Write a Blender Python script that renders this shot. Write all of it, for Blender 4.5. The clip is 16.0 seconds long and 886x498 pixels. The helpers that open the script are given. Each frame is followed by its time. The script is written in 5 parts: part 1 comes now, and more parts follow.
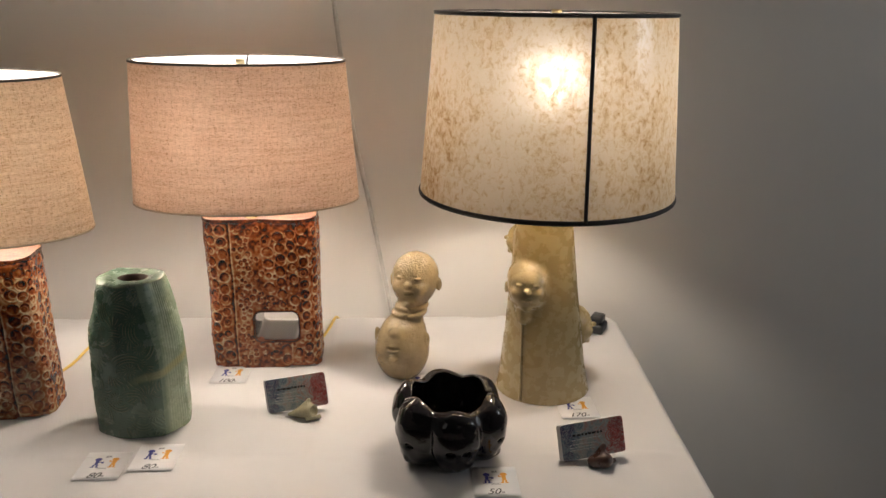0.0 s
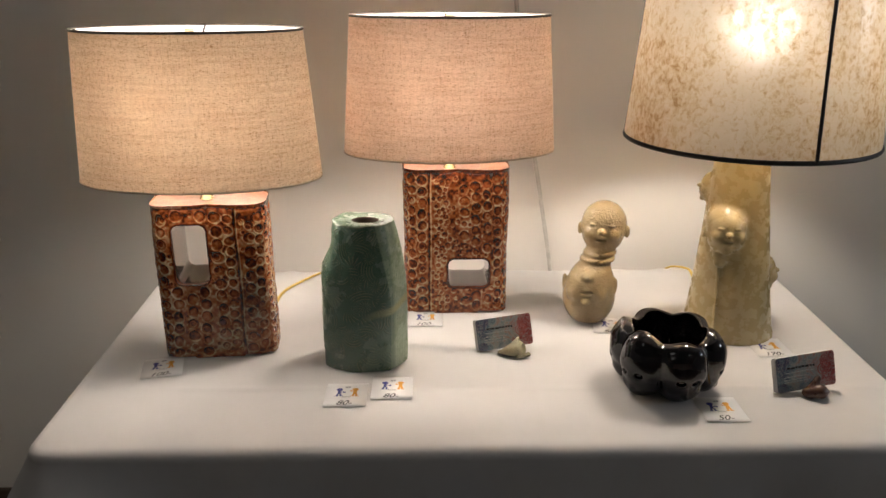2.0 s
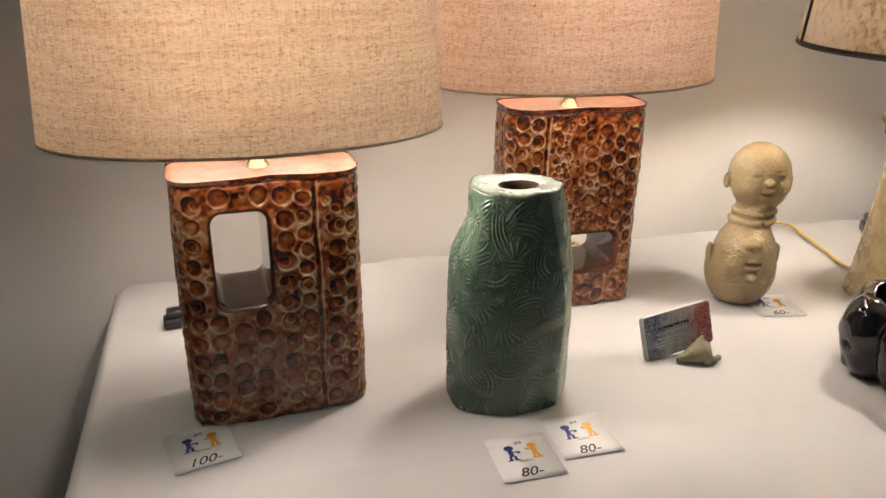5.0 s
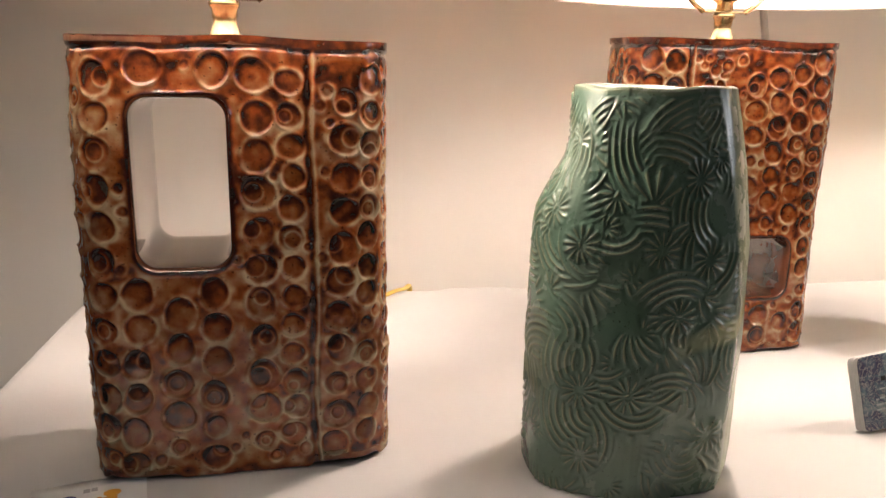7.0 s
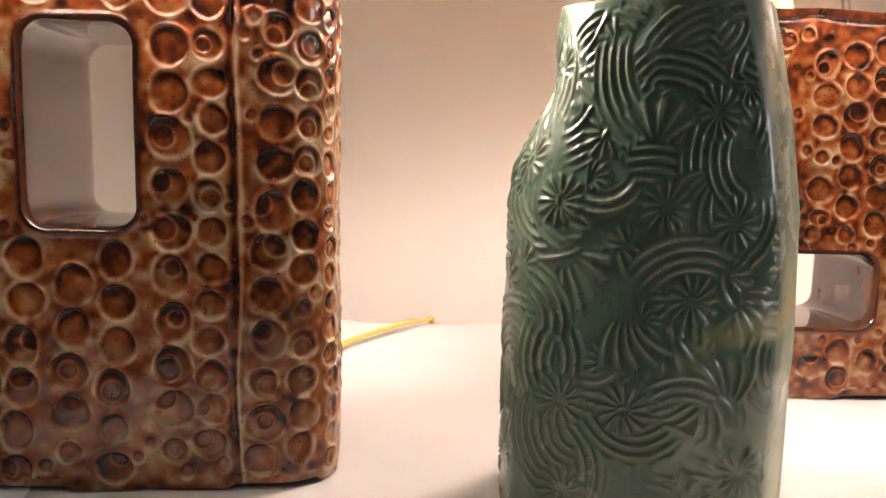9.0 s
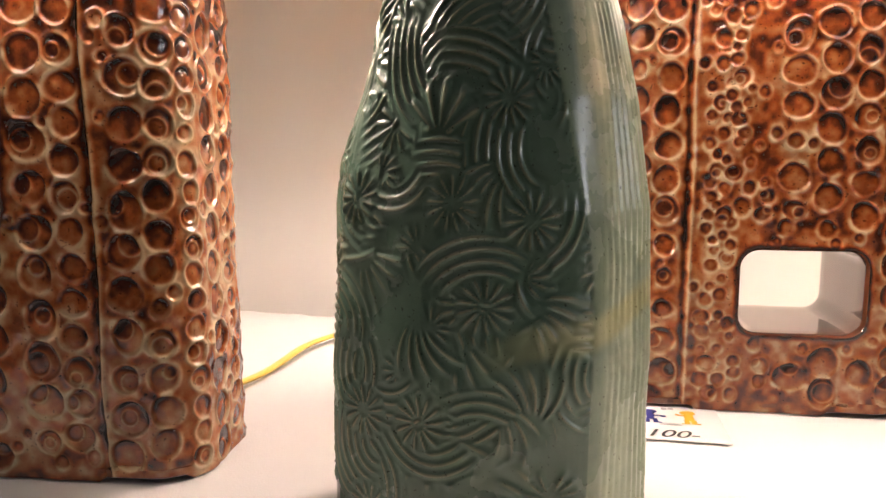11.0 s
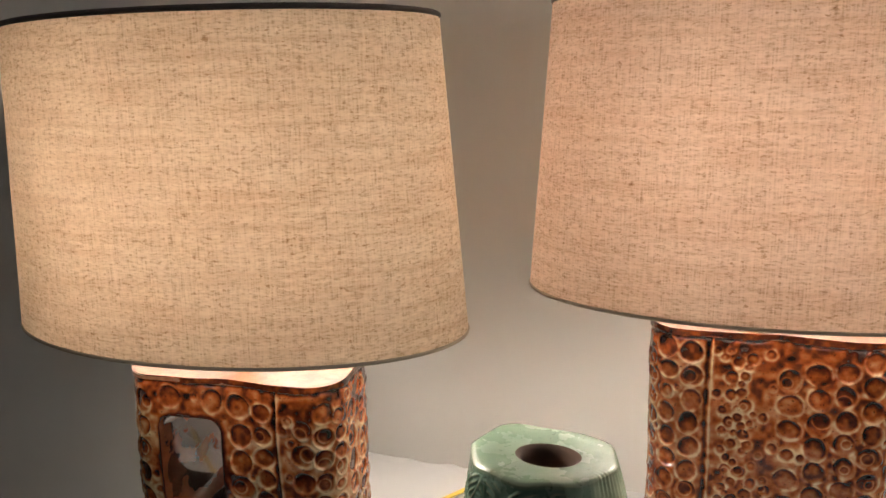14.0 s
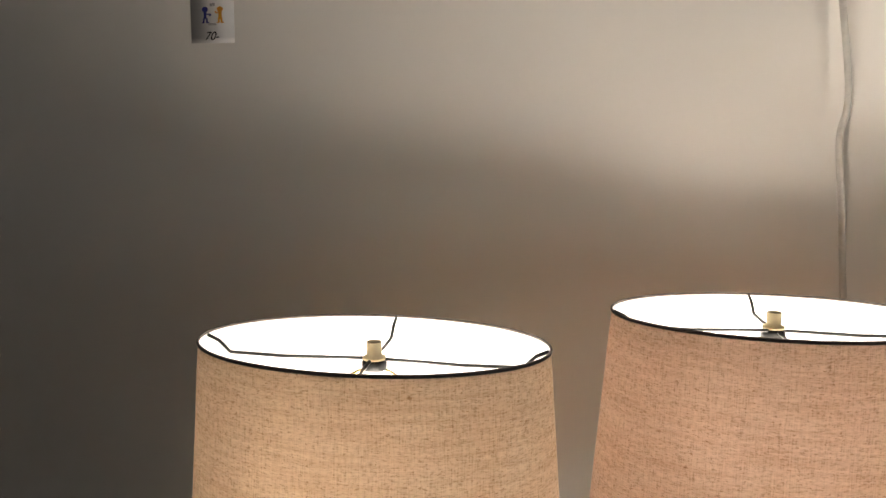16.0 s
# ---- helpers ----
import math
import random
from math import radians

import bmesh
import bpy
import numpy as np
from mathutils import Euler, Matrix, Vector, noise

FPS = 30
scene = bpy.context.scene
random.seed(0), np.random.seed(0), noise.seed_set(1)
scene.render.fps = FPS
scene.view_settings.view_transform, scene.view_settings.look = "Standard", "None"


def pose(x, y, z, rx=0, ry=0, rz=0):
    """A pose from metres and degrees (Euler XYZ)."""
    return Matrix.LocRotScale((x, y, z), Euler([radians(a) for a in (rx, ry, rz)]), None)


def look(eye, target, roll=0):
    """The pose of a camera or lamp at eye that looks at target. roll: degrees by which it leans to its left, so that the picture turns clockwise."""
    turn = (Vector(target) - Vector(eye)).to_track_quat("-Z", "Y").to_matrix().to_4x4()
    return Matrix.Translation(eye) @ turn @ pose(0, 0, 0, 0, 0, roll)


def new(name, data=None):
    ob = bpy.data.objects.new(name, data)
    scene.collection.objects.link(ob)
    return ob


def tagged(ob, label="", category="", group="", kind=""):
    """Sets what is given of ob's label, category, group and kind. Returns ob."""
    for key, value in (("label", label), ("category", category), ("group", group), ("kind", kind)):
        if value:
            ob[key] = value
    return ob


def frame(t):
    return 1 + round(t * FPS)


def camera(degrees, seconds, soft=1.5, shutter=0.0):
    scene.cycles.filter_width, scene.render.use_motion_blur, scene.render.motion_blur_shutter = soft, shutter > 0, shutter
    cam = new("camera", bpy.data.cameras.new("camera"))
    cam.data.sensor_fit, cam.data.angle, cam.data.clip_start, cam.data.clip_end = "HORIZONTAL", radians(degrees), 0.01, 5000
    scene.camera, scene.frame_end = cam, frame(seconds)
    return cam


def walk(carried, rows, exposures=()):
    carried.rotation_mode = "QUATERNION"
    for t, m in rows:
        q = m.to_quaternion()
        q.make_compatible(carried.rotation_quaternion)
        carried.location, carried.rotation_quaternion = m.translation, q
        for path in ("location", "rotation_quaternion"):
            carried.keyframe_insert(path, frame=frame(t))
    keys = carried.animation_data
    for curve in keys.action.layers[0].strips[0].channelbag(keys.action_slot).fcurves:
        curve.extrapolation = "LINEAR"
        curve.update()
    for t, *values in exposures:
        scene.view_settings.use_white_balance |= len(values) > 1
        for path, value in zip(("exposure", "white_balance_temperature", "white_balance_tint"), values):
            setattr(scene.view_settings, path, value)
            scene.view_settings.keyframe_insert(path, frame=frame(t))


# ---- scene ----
# ---- camera ----
cam = camera(61.4, 16.0, soft=1.5)
PATH = [
    (0, (0.2086, -1.0547, 1.3476), (0.2889, 0.6512, 0.7779), 0.7),
    (0.5, (0.2222, -1.0797, 1.3269), (0.2167, 0.6111, 0.7095), 1.8),
    (1, (0.1507, -1.0964, 1.3224), (0.1331, 0.5921, 0.6987), 1.1),
    (1.5, (0.0410, -1.1062, 1.3170), (0.0349, 0.5883, 0.7104), 0.1),
    (2, (-0.0844, -1.1188, 1.3071), (-0.0488, 0.5756, 0.7014), 0.1),
    (2.5, (-0.1547, -1.1157, 1.3134), (-0.1145, 0.5792, 0.7086), 0.9),
    (3, (-0.1982, -1.0748, 1.2963), (-0.1614, 0.6223, 0.6978), 0.5),
    (3.5, (-0.2635, -1.0088, 1.2612), (-0.1101, 0.6701, 0.6294), -0.2),
    (4, (-0.3059, -0.9327, 1.2351), (-0.0404, 0.7277, 0.5943), 1.1),
    (4.5, (-0.3609, -0.8308, 1.2135), (-0.0158, 0.8129, 0.5637), 1.4),
    (5, (-0.4230, -0.7100, 1.1874), (0.0022, 0.9032, 0.5115), 0.6),
    (5.2, (-0.4409, -0.6754, 1.1748), (0.0280, 0.9158, 0.4764), 1.1),
    (7.3, (-0.3338, -0.4562, 0.9606), (-0.1582, 1.2937, 0.5799), 1.1),
    (7.5, (-0.3203, -0.4486, 0.9507), (-0.1873, 1.3095, 0.5844), 1.0),
    (8, (-0.2978, -0.4330, 0.9426), (-0.2357, 1.3383, 0.6240), 1.0),
    (8.5, (-0.2923, -0.4155, 0.9246), (-0.2537, 1.3647, 0.6600), 1.6),
    (9, (-0.2780, -0.4007, 0.9129), (-0.2651, 1.3849, 0.6843), 1.4),
    (9.5, (-0.2454, -0.3925, 0.9102), (-0.2632, 1.3938, 0.6870), 1.2),
    (9.7, (-0.2350, -0.3882, 0.9102), (-0.2810, 1.3966, 0.6852), 1.1),
    (11.8, (-0.095, -0.368, 0.933), (-0.64, 1.534, 0.64), -1.0),
    (12, (-0.087, -0.368, 0.945), (-0.666, 1.524, 0.654), -1.1),
    (12.5, (-0.079, -0.384, 0.992), (-0.718, 1.486, 0.681), -1.1),
    (13, (-0.078, -0.415, 1.063), (-0.762, 1.435, 0.729), -1.4),
    (13.5, (-0.086, -0.45, 1.134), (-0.759, 1.396, 0.759), -1.3),
    (14, (-0.102, -0.482, 1.198), (-0.724, 1.371, 0.777), -1.2),
    (14.5, (-0.125, -0.516, 1.26), (-0.686, 1.36, 0.849), -0.5),
    (15, (-0.142, -0.546, 1.317), (-0.624, 1.357, 0.934), 0.2),
    (15.5, (-0.185, -0.59, 1.374), (-0.581, 1.342, 1.039), 0.5),
    (16, (-0.238, -0.652, 1.423), (-0.603, 1.294, 1.143), 0.4),
]
# the clip brightens its picture near the pots
EXPOSURES = [(0, 0.0, 6600, 12), (0.5, 0.1, 6600, 12), (3.0, 0.14, 6500, 11), (5.2, 0.17, 6500, 12), (7.3, 0.73, 6800, 18), (9.5, 0.87, 6950, 22), (12.0, 0.87, 6850, 20), (12.5, 0.73, 6800, 18), (13.0, 0.43, 6600, 12), (13.5, 0.15, 6500, 10), (14.0, 0.08, 6450, 10), (14.6, 0.11, 6500, 10), (15.0, -0.07, 6500, 10), (15.5, -0.19, 6500, 10), (16, -0.24, 6500, 10)]
walk(cam, [(t, look(eye, target, roll)) for t, eye, target, roll in PATH], EXPOSURES)

# ---- world and light ----
world = bpy.data.worlds.new("world")
scene.world = world
world.use_nodes = True
wn = world.node_tree.nodes
sky = wn.new("ShaderNodeTexSky")
sky.sky_type = "NISHITA"
sky.sun_disc = False
sky.sun_elevation, sky.sun_rotation = radians(30), radians(60)
world.node_tree.links.new(sky.outputs[0], wn["Background"].inputs[0])
wn["Background"].inputs[1].default_value = 0.06

BULB = 124.0            # glow of the two linen lamps' bulbs
BULB_R = 225.0          # glow of the speckled lamp's bulb
FILL_GLOW = 0.82
WINDOW_WATTS = 20.0


def area(name, m, w, h, watts, colour):
    lamp = bpy.data.lights.new(name, "AREA")
    lamp.shape, lamp.size, lamp.size_y = "RECTANGLE", w, h
    lamp.energy, lamp.color = watts, colour
    ob = new(name, lamp)
    ob.matrix_world = m
    return ob


# daylight of the window opening in the wall at the right
area("window_daylight", look((3.95, -0.95, 1.52), (0.6, 0.0, 1.1)), 1.1, 0.5, WINDOW_WATTS, (0.86, 0.93, 1.0))


# ---- materials ----
class Nodes:
    """A small builder for node materials."""

    def __init__(self, name):
        self.m = bpy.data.materials.new(name)
        self.m.use_nodes = True
        self.t = self.m.node_tree
        self.bsdf = self.t.nodes["Principled BSDF"]
        self.out = self.t.nodes["Material Output"]
        self.obj = self.t.nodes.new("ShaderNodeTexCoord").outputs["Object"]

    def n(self, kind, **inputs):
        node = self.t.nodes.new("ShaderNode" + kind)
        for k, v in inputs.items():
            self.put(node, k.replace("_", " "), v)
        return node

    def put(self, node, k, v):
        sock = node.inputs[int(k)] if k.isdigit() else node.inputs[k]
        if isinstance(v, bpy.types.NodeSocket):
            self.t.links.new(v, sock)
        else:
            sock.default_value = v

    def set(self, **inputs):
        for k, v in inputs.items():
            self.put(self.bsdf, k.replace("_", " "), v)
        return self

    def scaled(self, s):
        mp = self.n("Mapping", Vector=self.obj)
        mp.inputs["Scale"].default_value = s
        return mp.outputs[0]

    def noise(self, scale, detail=4.0, rough=0.55, vec=None, dist=0.0):
        return self.n("TexNoise", Vector=vec or self.obj, Scale=scale, Detail=detail, Roughness=rough, Distortion=dist).outputs["Fac"]

    def ramp(self, fac, *stops):
        r = self.n("ValToRGB", Fac=fac)
        e = r.color_ramp.elements
        while len(e) < len(stops):
            e.new(0.5)
        for k, (p, c) in enumerate(stops):
            e[k].position = p
            e[k].color = (*c, 1) if len(c) == 3 else c
        return r.outputs[0]

    def grey(self, fac, a, b, lo=0.0, hi=1.0):
        r = self.n("MapRange")
        for k, v in (("Value", fac), ("From Min", lo), ("From Max", hi), ("To Min", a), ("To Max", b)):
            self.put(r, k, v)
        return r.outputs[0]

    def mix(self, fac, a, b, how="MIX"):
        x = self.t.nodes.new("ShaderNodeMix")
        x.data_type, x.blend_type = "RGBA", how
        for k, v in ((0, fac), (6, a), (7, b)):
            if isinstance(v, bpy.types.NodeSocket):
                self.t.links.new(v, x.inputs[k])
            else:
                x.inputs[k].default_value = v if k == 0 else (*v, 1)
        return x.outputs[2]

    def maths(self, op, a, b=0.0):
        x = self.t.nodes.new("ShaderNodeMath")
        x.operation = op
        self.put(x, "0", a)
        self.put(x, "1", b)
        return x.outputs[0]

    def bump(self, height, strength=0.3, distance=0.001):
        b = self.n("Bump", Height=height, Strength=strength, Distance=distance)
        self.put(self.bsdf, "Normal", b.outputs[0])
        return b.outputs[0]

    def attr(self, name):
        a = self.n("Attribute")
        a.attribute_name = name
        return a.outputs["Fac"]


def plain(name, colour, rough=0.5, metal=0.0, grain=60.0, vary=0.12, bump=0.1, coat=0.0):
    k = Nodes(name)
    n = k.noise(grain)
    dark = tuple(c * (1 - vary) for c in colour)
    light = tuple(min(1, c * (1 + vary)) for c in colour)
    k.set(Base_Color=k.ramp(n, (0.3, dark), (0.7, light)), Roughness=k.grey(k.noise(grain * 2.3), rough * 0.85, min(1, rough * 1.15)), Metallic=metal, Coat_Weight=coat)
    if bump:
        k.bump(n, bump, 0.0005)
    return k.m


def wall_paint():
    k = Nodes("wall_paint")
    big, fine = k.noise(1.6, 3), k.noise(420, 3)
    k.set(Base_Color=k.mix(k.grey(big, 0, 1, 0.3, 0.7), (0.80, 0.77, 0.725), (0.84, 0.81, 0.77)), Roughness=0.62, Specular_IOR_Level=0.35)
    k.bump(fine, 0.12, 0.0008)
    return k.m


def glaze_brown(name):
    """Rust-brown glaze that breaks to pale olive cream on raised edges; relief also carries painted shade."""
    k = Nodes(name)
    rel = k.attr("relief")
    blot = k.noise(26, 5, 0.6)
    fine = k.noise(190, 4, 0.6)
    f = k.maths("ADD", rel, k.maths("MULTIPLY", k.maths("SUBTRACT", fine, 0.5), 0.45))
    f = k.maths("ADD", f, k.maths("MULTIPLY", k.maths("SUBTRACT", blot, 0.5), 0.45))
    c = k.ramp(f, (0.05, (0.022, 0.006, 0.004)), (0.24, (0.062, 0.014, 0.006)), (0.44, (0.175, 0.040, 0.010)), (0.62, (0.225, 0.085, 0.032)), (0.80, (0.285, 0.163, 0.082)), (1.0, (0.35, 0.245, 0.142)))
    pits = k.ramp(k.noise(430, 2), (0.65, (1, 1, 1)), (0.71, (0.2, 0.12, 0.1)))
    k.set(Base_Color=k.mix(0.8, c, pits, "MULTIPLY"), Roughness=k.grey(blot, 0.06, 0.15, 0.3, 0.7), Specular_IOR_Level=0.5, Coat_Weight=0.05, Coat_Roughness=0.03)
    k.bump(k.maths("ADD", fine, k.noise(75, 4)), 0.3, 0.001)
    return k.m


def slab_glaze():
    """Thin rust glaze with pale peach clay showing through."""
    k = Nodes("pale_rust_glaze")
    n, fine = k.noise(60, 5, 0.65), k.noise(260, 3)
    f = k.maths("ADD", k.maths("MULTIPLY", n, 0.7), k.maths("MULTIPLY", fine, 0.3))
    k.set(Base_Color=k.ramp(f, (0.4, (0.085, 0.022, 0.009)), (0.5, (0.125, 0.05, 0.025)), (0.62, (0.165, 0.09, 0.053))), Roughness=0.28)
    k.bump(n, 0.3, 0.0012)
    return k.m


def glaze_green():
    """Dark green glaze, paler on carved lines and below an oblique pale band; right facets hold lamp light in their
    colour.
    """
    k = Nodes("glaze_green")
    rel, band, face = k.attr("relief"), k.attr("band"), k.attr("pale")
    blot, fine = k.noise(16, 5, 0.6), k.noise(150, 4, 0.6)
    deep = k.mix(k.grey(blot, 0, 1, 0.35, 0.7), (0.049, 0.097, 0.068), (0.082, 0.13, 0.095))
    # pale glaze of the right facets, lightened to stand in for lamp light there
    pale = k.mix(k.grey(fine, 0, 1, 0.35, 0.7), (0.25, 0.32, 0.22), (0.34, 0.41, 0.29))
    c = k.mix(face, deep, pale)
    f = k.maths("ADD", rel, k.maths("MULTIPLY", k.maths("SUBTRACT", fine, 0.5), 0.25))
    lines = k.ramp(f, (0.25, (0, 0, 0)), (0.75, (0.62, 0.62, 0.62)))
    c = k.mix(lines, c, (0.19, 0.2, 0.125))
    c = k.mix(band, c, (0.33, 0.345, 0.18))
    pits = k.ramp(k.noise(600, 2), (0.66, (1, 1, 1)), (0.72, (0.2, 0.18, 0.15)))
    k.set(Base_Color=k.mix(0.8, c, pits, "MULTIPLY"), Roughness=k.grey(blot, 0.18, 0.34, 0.3, 0.7), Specular_IOR_Level=0.5, Coat_Weight=0.06, Coat_Roughness=0.2)
    k.bump(k.noise(90, 5), 0.3, 0.0009)
    return k.m


def glaze_sand(name, colour, rough, pebble=0.28, mottle=0.72, speck=0.85):
    k = Nodes(name)
    blot, fine = k.noise(22, 5, 0.6), k.noise(320, 3)
    dark = tuple(c * mottle for c in colour)
    c = k.mix(k.grey(blot, 0, 1, 0.3, 0.72), dark, colour)
    specks = k.ramp(k.noise(640, 1), (0.71, (1, 1, 1)), (0.76, (0.35, 0.24, 0.14)))
    k.set(Base_Color=k.mix(speck, c, specks, "MULTIPLY"), Roughness=k.grey(k.noise(60), rough * 0.7, rough * 1.4, 0.3, 0.7), Specular_IOR_Level=0.55)
    k.bump(k.maths("ADD", k.noise(130, 4), k.maths("MULTIPLY", k.noise(360, 2), 0.9)), pebble, 0.002)
    return k.m


def glaze_black():
    k = Nodes("glaze_black")
    blot = k.noise(40, 4)
    edge = k.attr("relief")
    c = k.mix(k.grey(blot, 0, 1, 0.4, 0.75), (0.006, 0.0055, 0.0065), (0.018, 0.014, 0.015))
    k.set(Base_Color=k.mix(edge, c, (0.03, 0.022, 0.02)), Roughness=0.03, Specular_IOR_Level=0.55)
    k.bump(k.noise(110, 3), 0.3, 0.0016)
    return k.m


def linen(name, warm, through_it):
    """Woven linen that lets some of the bulb's light through."""
    k = Nodes(name)
    t = k.t
    slub = k.noise(1.0, 3, 0.65, k.scaled((190, 190, 760)))
    thread = k.noise(1.0, 2, 0.5, k.scaled((920, 920, 65)))
    streak = k.noise(1.0, 3, 0.6, k.scaled((14, 14, 210)))
    patch = k.noise(7, 3)
    w = k.maths("ADD", k.maths("MULTIPLY", slub, 0.66), k.maths("MULTIPLY", thread, 0.34))
    tone = k.ramp(w, (0.33, (0.5, 0.41, 0.33)), (0.42, (0.77, 0.71, 0.64)), (0.52, (0.93, 0.9, 0.87)), (0.62, (1, 0.98, 0.96)))
    tone = k.mix(k.grey(streak, 0, 0.55, 0.4, 0.66), tone, (0.78, 0.69, 0.6), "MULTIPLY")
    tone = k.mix(k.grey(patch, 0, 0.25, 0.4, 0.7), tone, (0.84, 0.78, 0.72), "MULTIPLY")
    fleck = k.ramp(k.noise(1.0, 2, 0.6, k.scaled((230, 230, 420))), (0.63, (1, 1, 1)), (0.72, (0.55, 0.43, 0.32)))
    tone = k.mix(0.8, tone, fleck, "MULTIPLY")
    body = k.mix(1.0, tone, warm, "MULTIPLY")
    diff = k.n("BsdfDiffuse", Color=body)
    lit = k.n("BsdfTranslucent", Color=k.mix(1.0, tone, through_it, "MULTIPLY"))
    add = k.n("AddShader")
    t.links.new(diff.outputs[0], add.inputs[0])
    t.links.new(lit.outputs[0], add.inputs[1])
    b = k.n("Bump", Height=w, Strength=0.35, Distance=0.0006)
    t.links.new(b.outputs[0], diff.inputs["Normal"])
    t.links.new(add.outputs[0], k.out.inputs[0])
    return k.m


def shade_lining():
    """White styrene sheet behind the linen."""
    k = Nodes("white_shade_lining")
    t = k.t
    n = k.grey(k.noise(18, 3), 0.95, 1.0, 0.3, 0.7)
    diff = k.n("BsdfDiffuse", Color=k.mix(1.0, n, (0.58, 0.572, 0.556), "MULTIPLY"))
    lit = k.n("BsdfTranslucent", Color=k.mix(1.0, n, (0.22, 0.217, 0.21), "MULTIPLY"))
    add = k.n("AddShader")
    t.links.new(diff.outputs[0], add.inputs[0])
    t.links.new(lit.outputs[0], add.inputs[1])
    t.links.new(add.outputs[0], k.out.inputs[0])
    return k.m


def mica():
    """Speckled mica sheet: glows all over, brightest in line with the bulb."""
    k = Nodes("mica")
    t = k.t
    big, fl = k.noise(9, 4, 0.6), k.noise(130, 6, 0.7, k.scaled((1, 1, 0.8)), 0.5)
    flakes = k.ramp(k.maths("ADD", k.maths("MULTIPLY", fl, 0.75), k.maths("MULTIPLY", big, 0.3)), (0.49, (1, 0.97, 0.92)), (0.57, (0.9, 0.81, 0.67)), (0.66, (0.6, 0.45, 0.28)))
    tone = k.mix(k.grey(big, 0, 0.5, 0.4, 0.7), flakes, (0.88, 0.8, 0.68), "MULTIPLY")
    diff = k.n("BsdfDiffuse", Color=k.mix(1.0, tone, (0.5, 0.43, 0.32), "MULTIPLY"))
    lit = k.n("BsdfTranslucent", Color=k.mix(1.0, tone, (0.064, 0.0565, 0.0475), "MULTIPLY"))
    clear = k.ramp(k.noise(105, 5, 0.68, None, 0.5), (0.41, (0.13, 0.1, 0.07)), (0.5, (0.5, 0.47, 0.42)), (0.58, (1, 1, 1)))
    thr = k.n("BsdfRefraction", Color=k.mix(1.0, k.mix(1.0, clear, flakes, "MULTIPLY"), (0.0145, 0.0155, 0.0172), "MULTIPLY"), Roughness=0.72, IOR=1.45)
    gl = k.n("BsdfGlossy", Color=(0.03, 0.03, 0.03, 1), Roughness=0.2)
    a1, a2, a3 = k.n("AddShader"), k.n("AddShader"), k.n("AddShader")
    t.links.new(diff.outputs[0], a1.inputs[0])
    t.links.new(lit.outputs[0], a1.inputs[1])
    t.links.new(a1.outputs[0], a2.inputs[0])
    t.links.new(thr.outputs[0], a2.inputs[1])
    t.links.new(a2.outputs[0], a3.inputs[0])
    t.links.new(gl.outputs[0], a3.inputs[1])
    t.links.new(a3.outputs[0], k.out.inputs[0])
    return k.m


def cloth():
    k = Nodes("white_cotton")
    weave = k.noise(1.0, 2, 0.5, k.scaled((900, 900, 900)))
    soft = k.noise(6, 4)
    k.set(Base_Color=k.mix(k.grey(soft, 0, 1, 0.35, 0.7), (0.575, 0.56, 0.55), (0.62, 0.605, 0.595)), Roughness=0.9, Specular_IOR_Level=0.15, Sheen_Weight=0.08)
    k.bump(k.maths("ADD", k.maths("MULTIPLY", weave, 0.25), k.noise(14, 4)), 0.25, 0.003)
    return k.m


def glow(name, colour, strength):
    k = Nodes(name)
    e = k.n("Emission", Color=(*colour, 1), Strength=strength)
    k.t.links.new(e.outputs[0], k.out.inputs[0])
    return k.m


def wood_floor():
    k = Nodes("dark_floor")
    n = k.noise(3, 5, 0.6, k.scaled((1, 9, 1)))
    k.set(Base_Color=k.ramp(n, (0.3, (0.07, 0.05, 0.035)), (0.7, (0.13, 0.095, 0.065))), Roughness=0.5)
    k.bump(n, 0.1, 0.001)
    return k.m


def card_print():
    """Printed card: marbled blue-grey running to red, with pale swirls."""
    k = Nodes("printed_card")
    sep = k.n("SeparateXYZ", Vector=k.obj).outputs
    n = k.noise(34, 4, 0.6, None, 2.6)
    base = k.ramp(k.maths("ADD", n, k.maths("MULTIPLY", sep[0], 5.5)), (0.2, (0.05, 0.045, 0.11)), (0.34, (0.13, 0.2, 0.24)), (0.48, (0.3, 0.33, 0.32)), (0.58, (0.36, 0.22, 0.2)), (0.7, (0.34, 0.06, 0.055)), (0.95, (0.16, 0.02, 0.028)))
    swirl = k.ramp(k.noise(70, 2, 0.5, None, 3.5), (0.46, (0, 0, 0)), (0.5, (0.9, 0.9, 0.9)), (0.54, (0, 0, 0)))
    k.set(Base_Color=k.mix(swirl, base, (0.42, 0.4, 0.38)), Roughness=0.35)
    return k.m


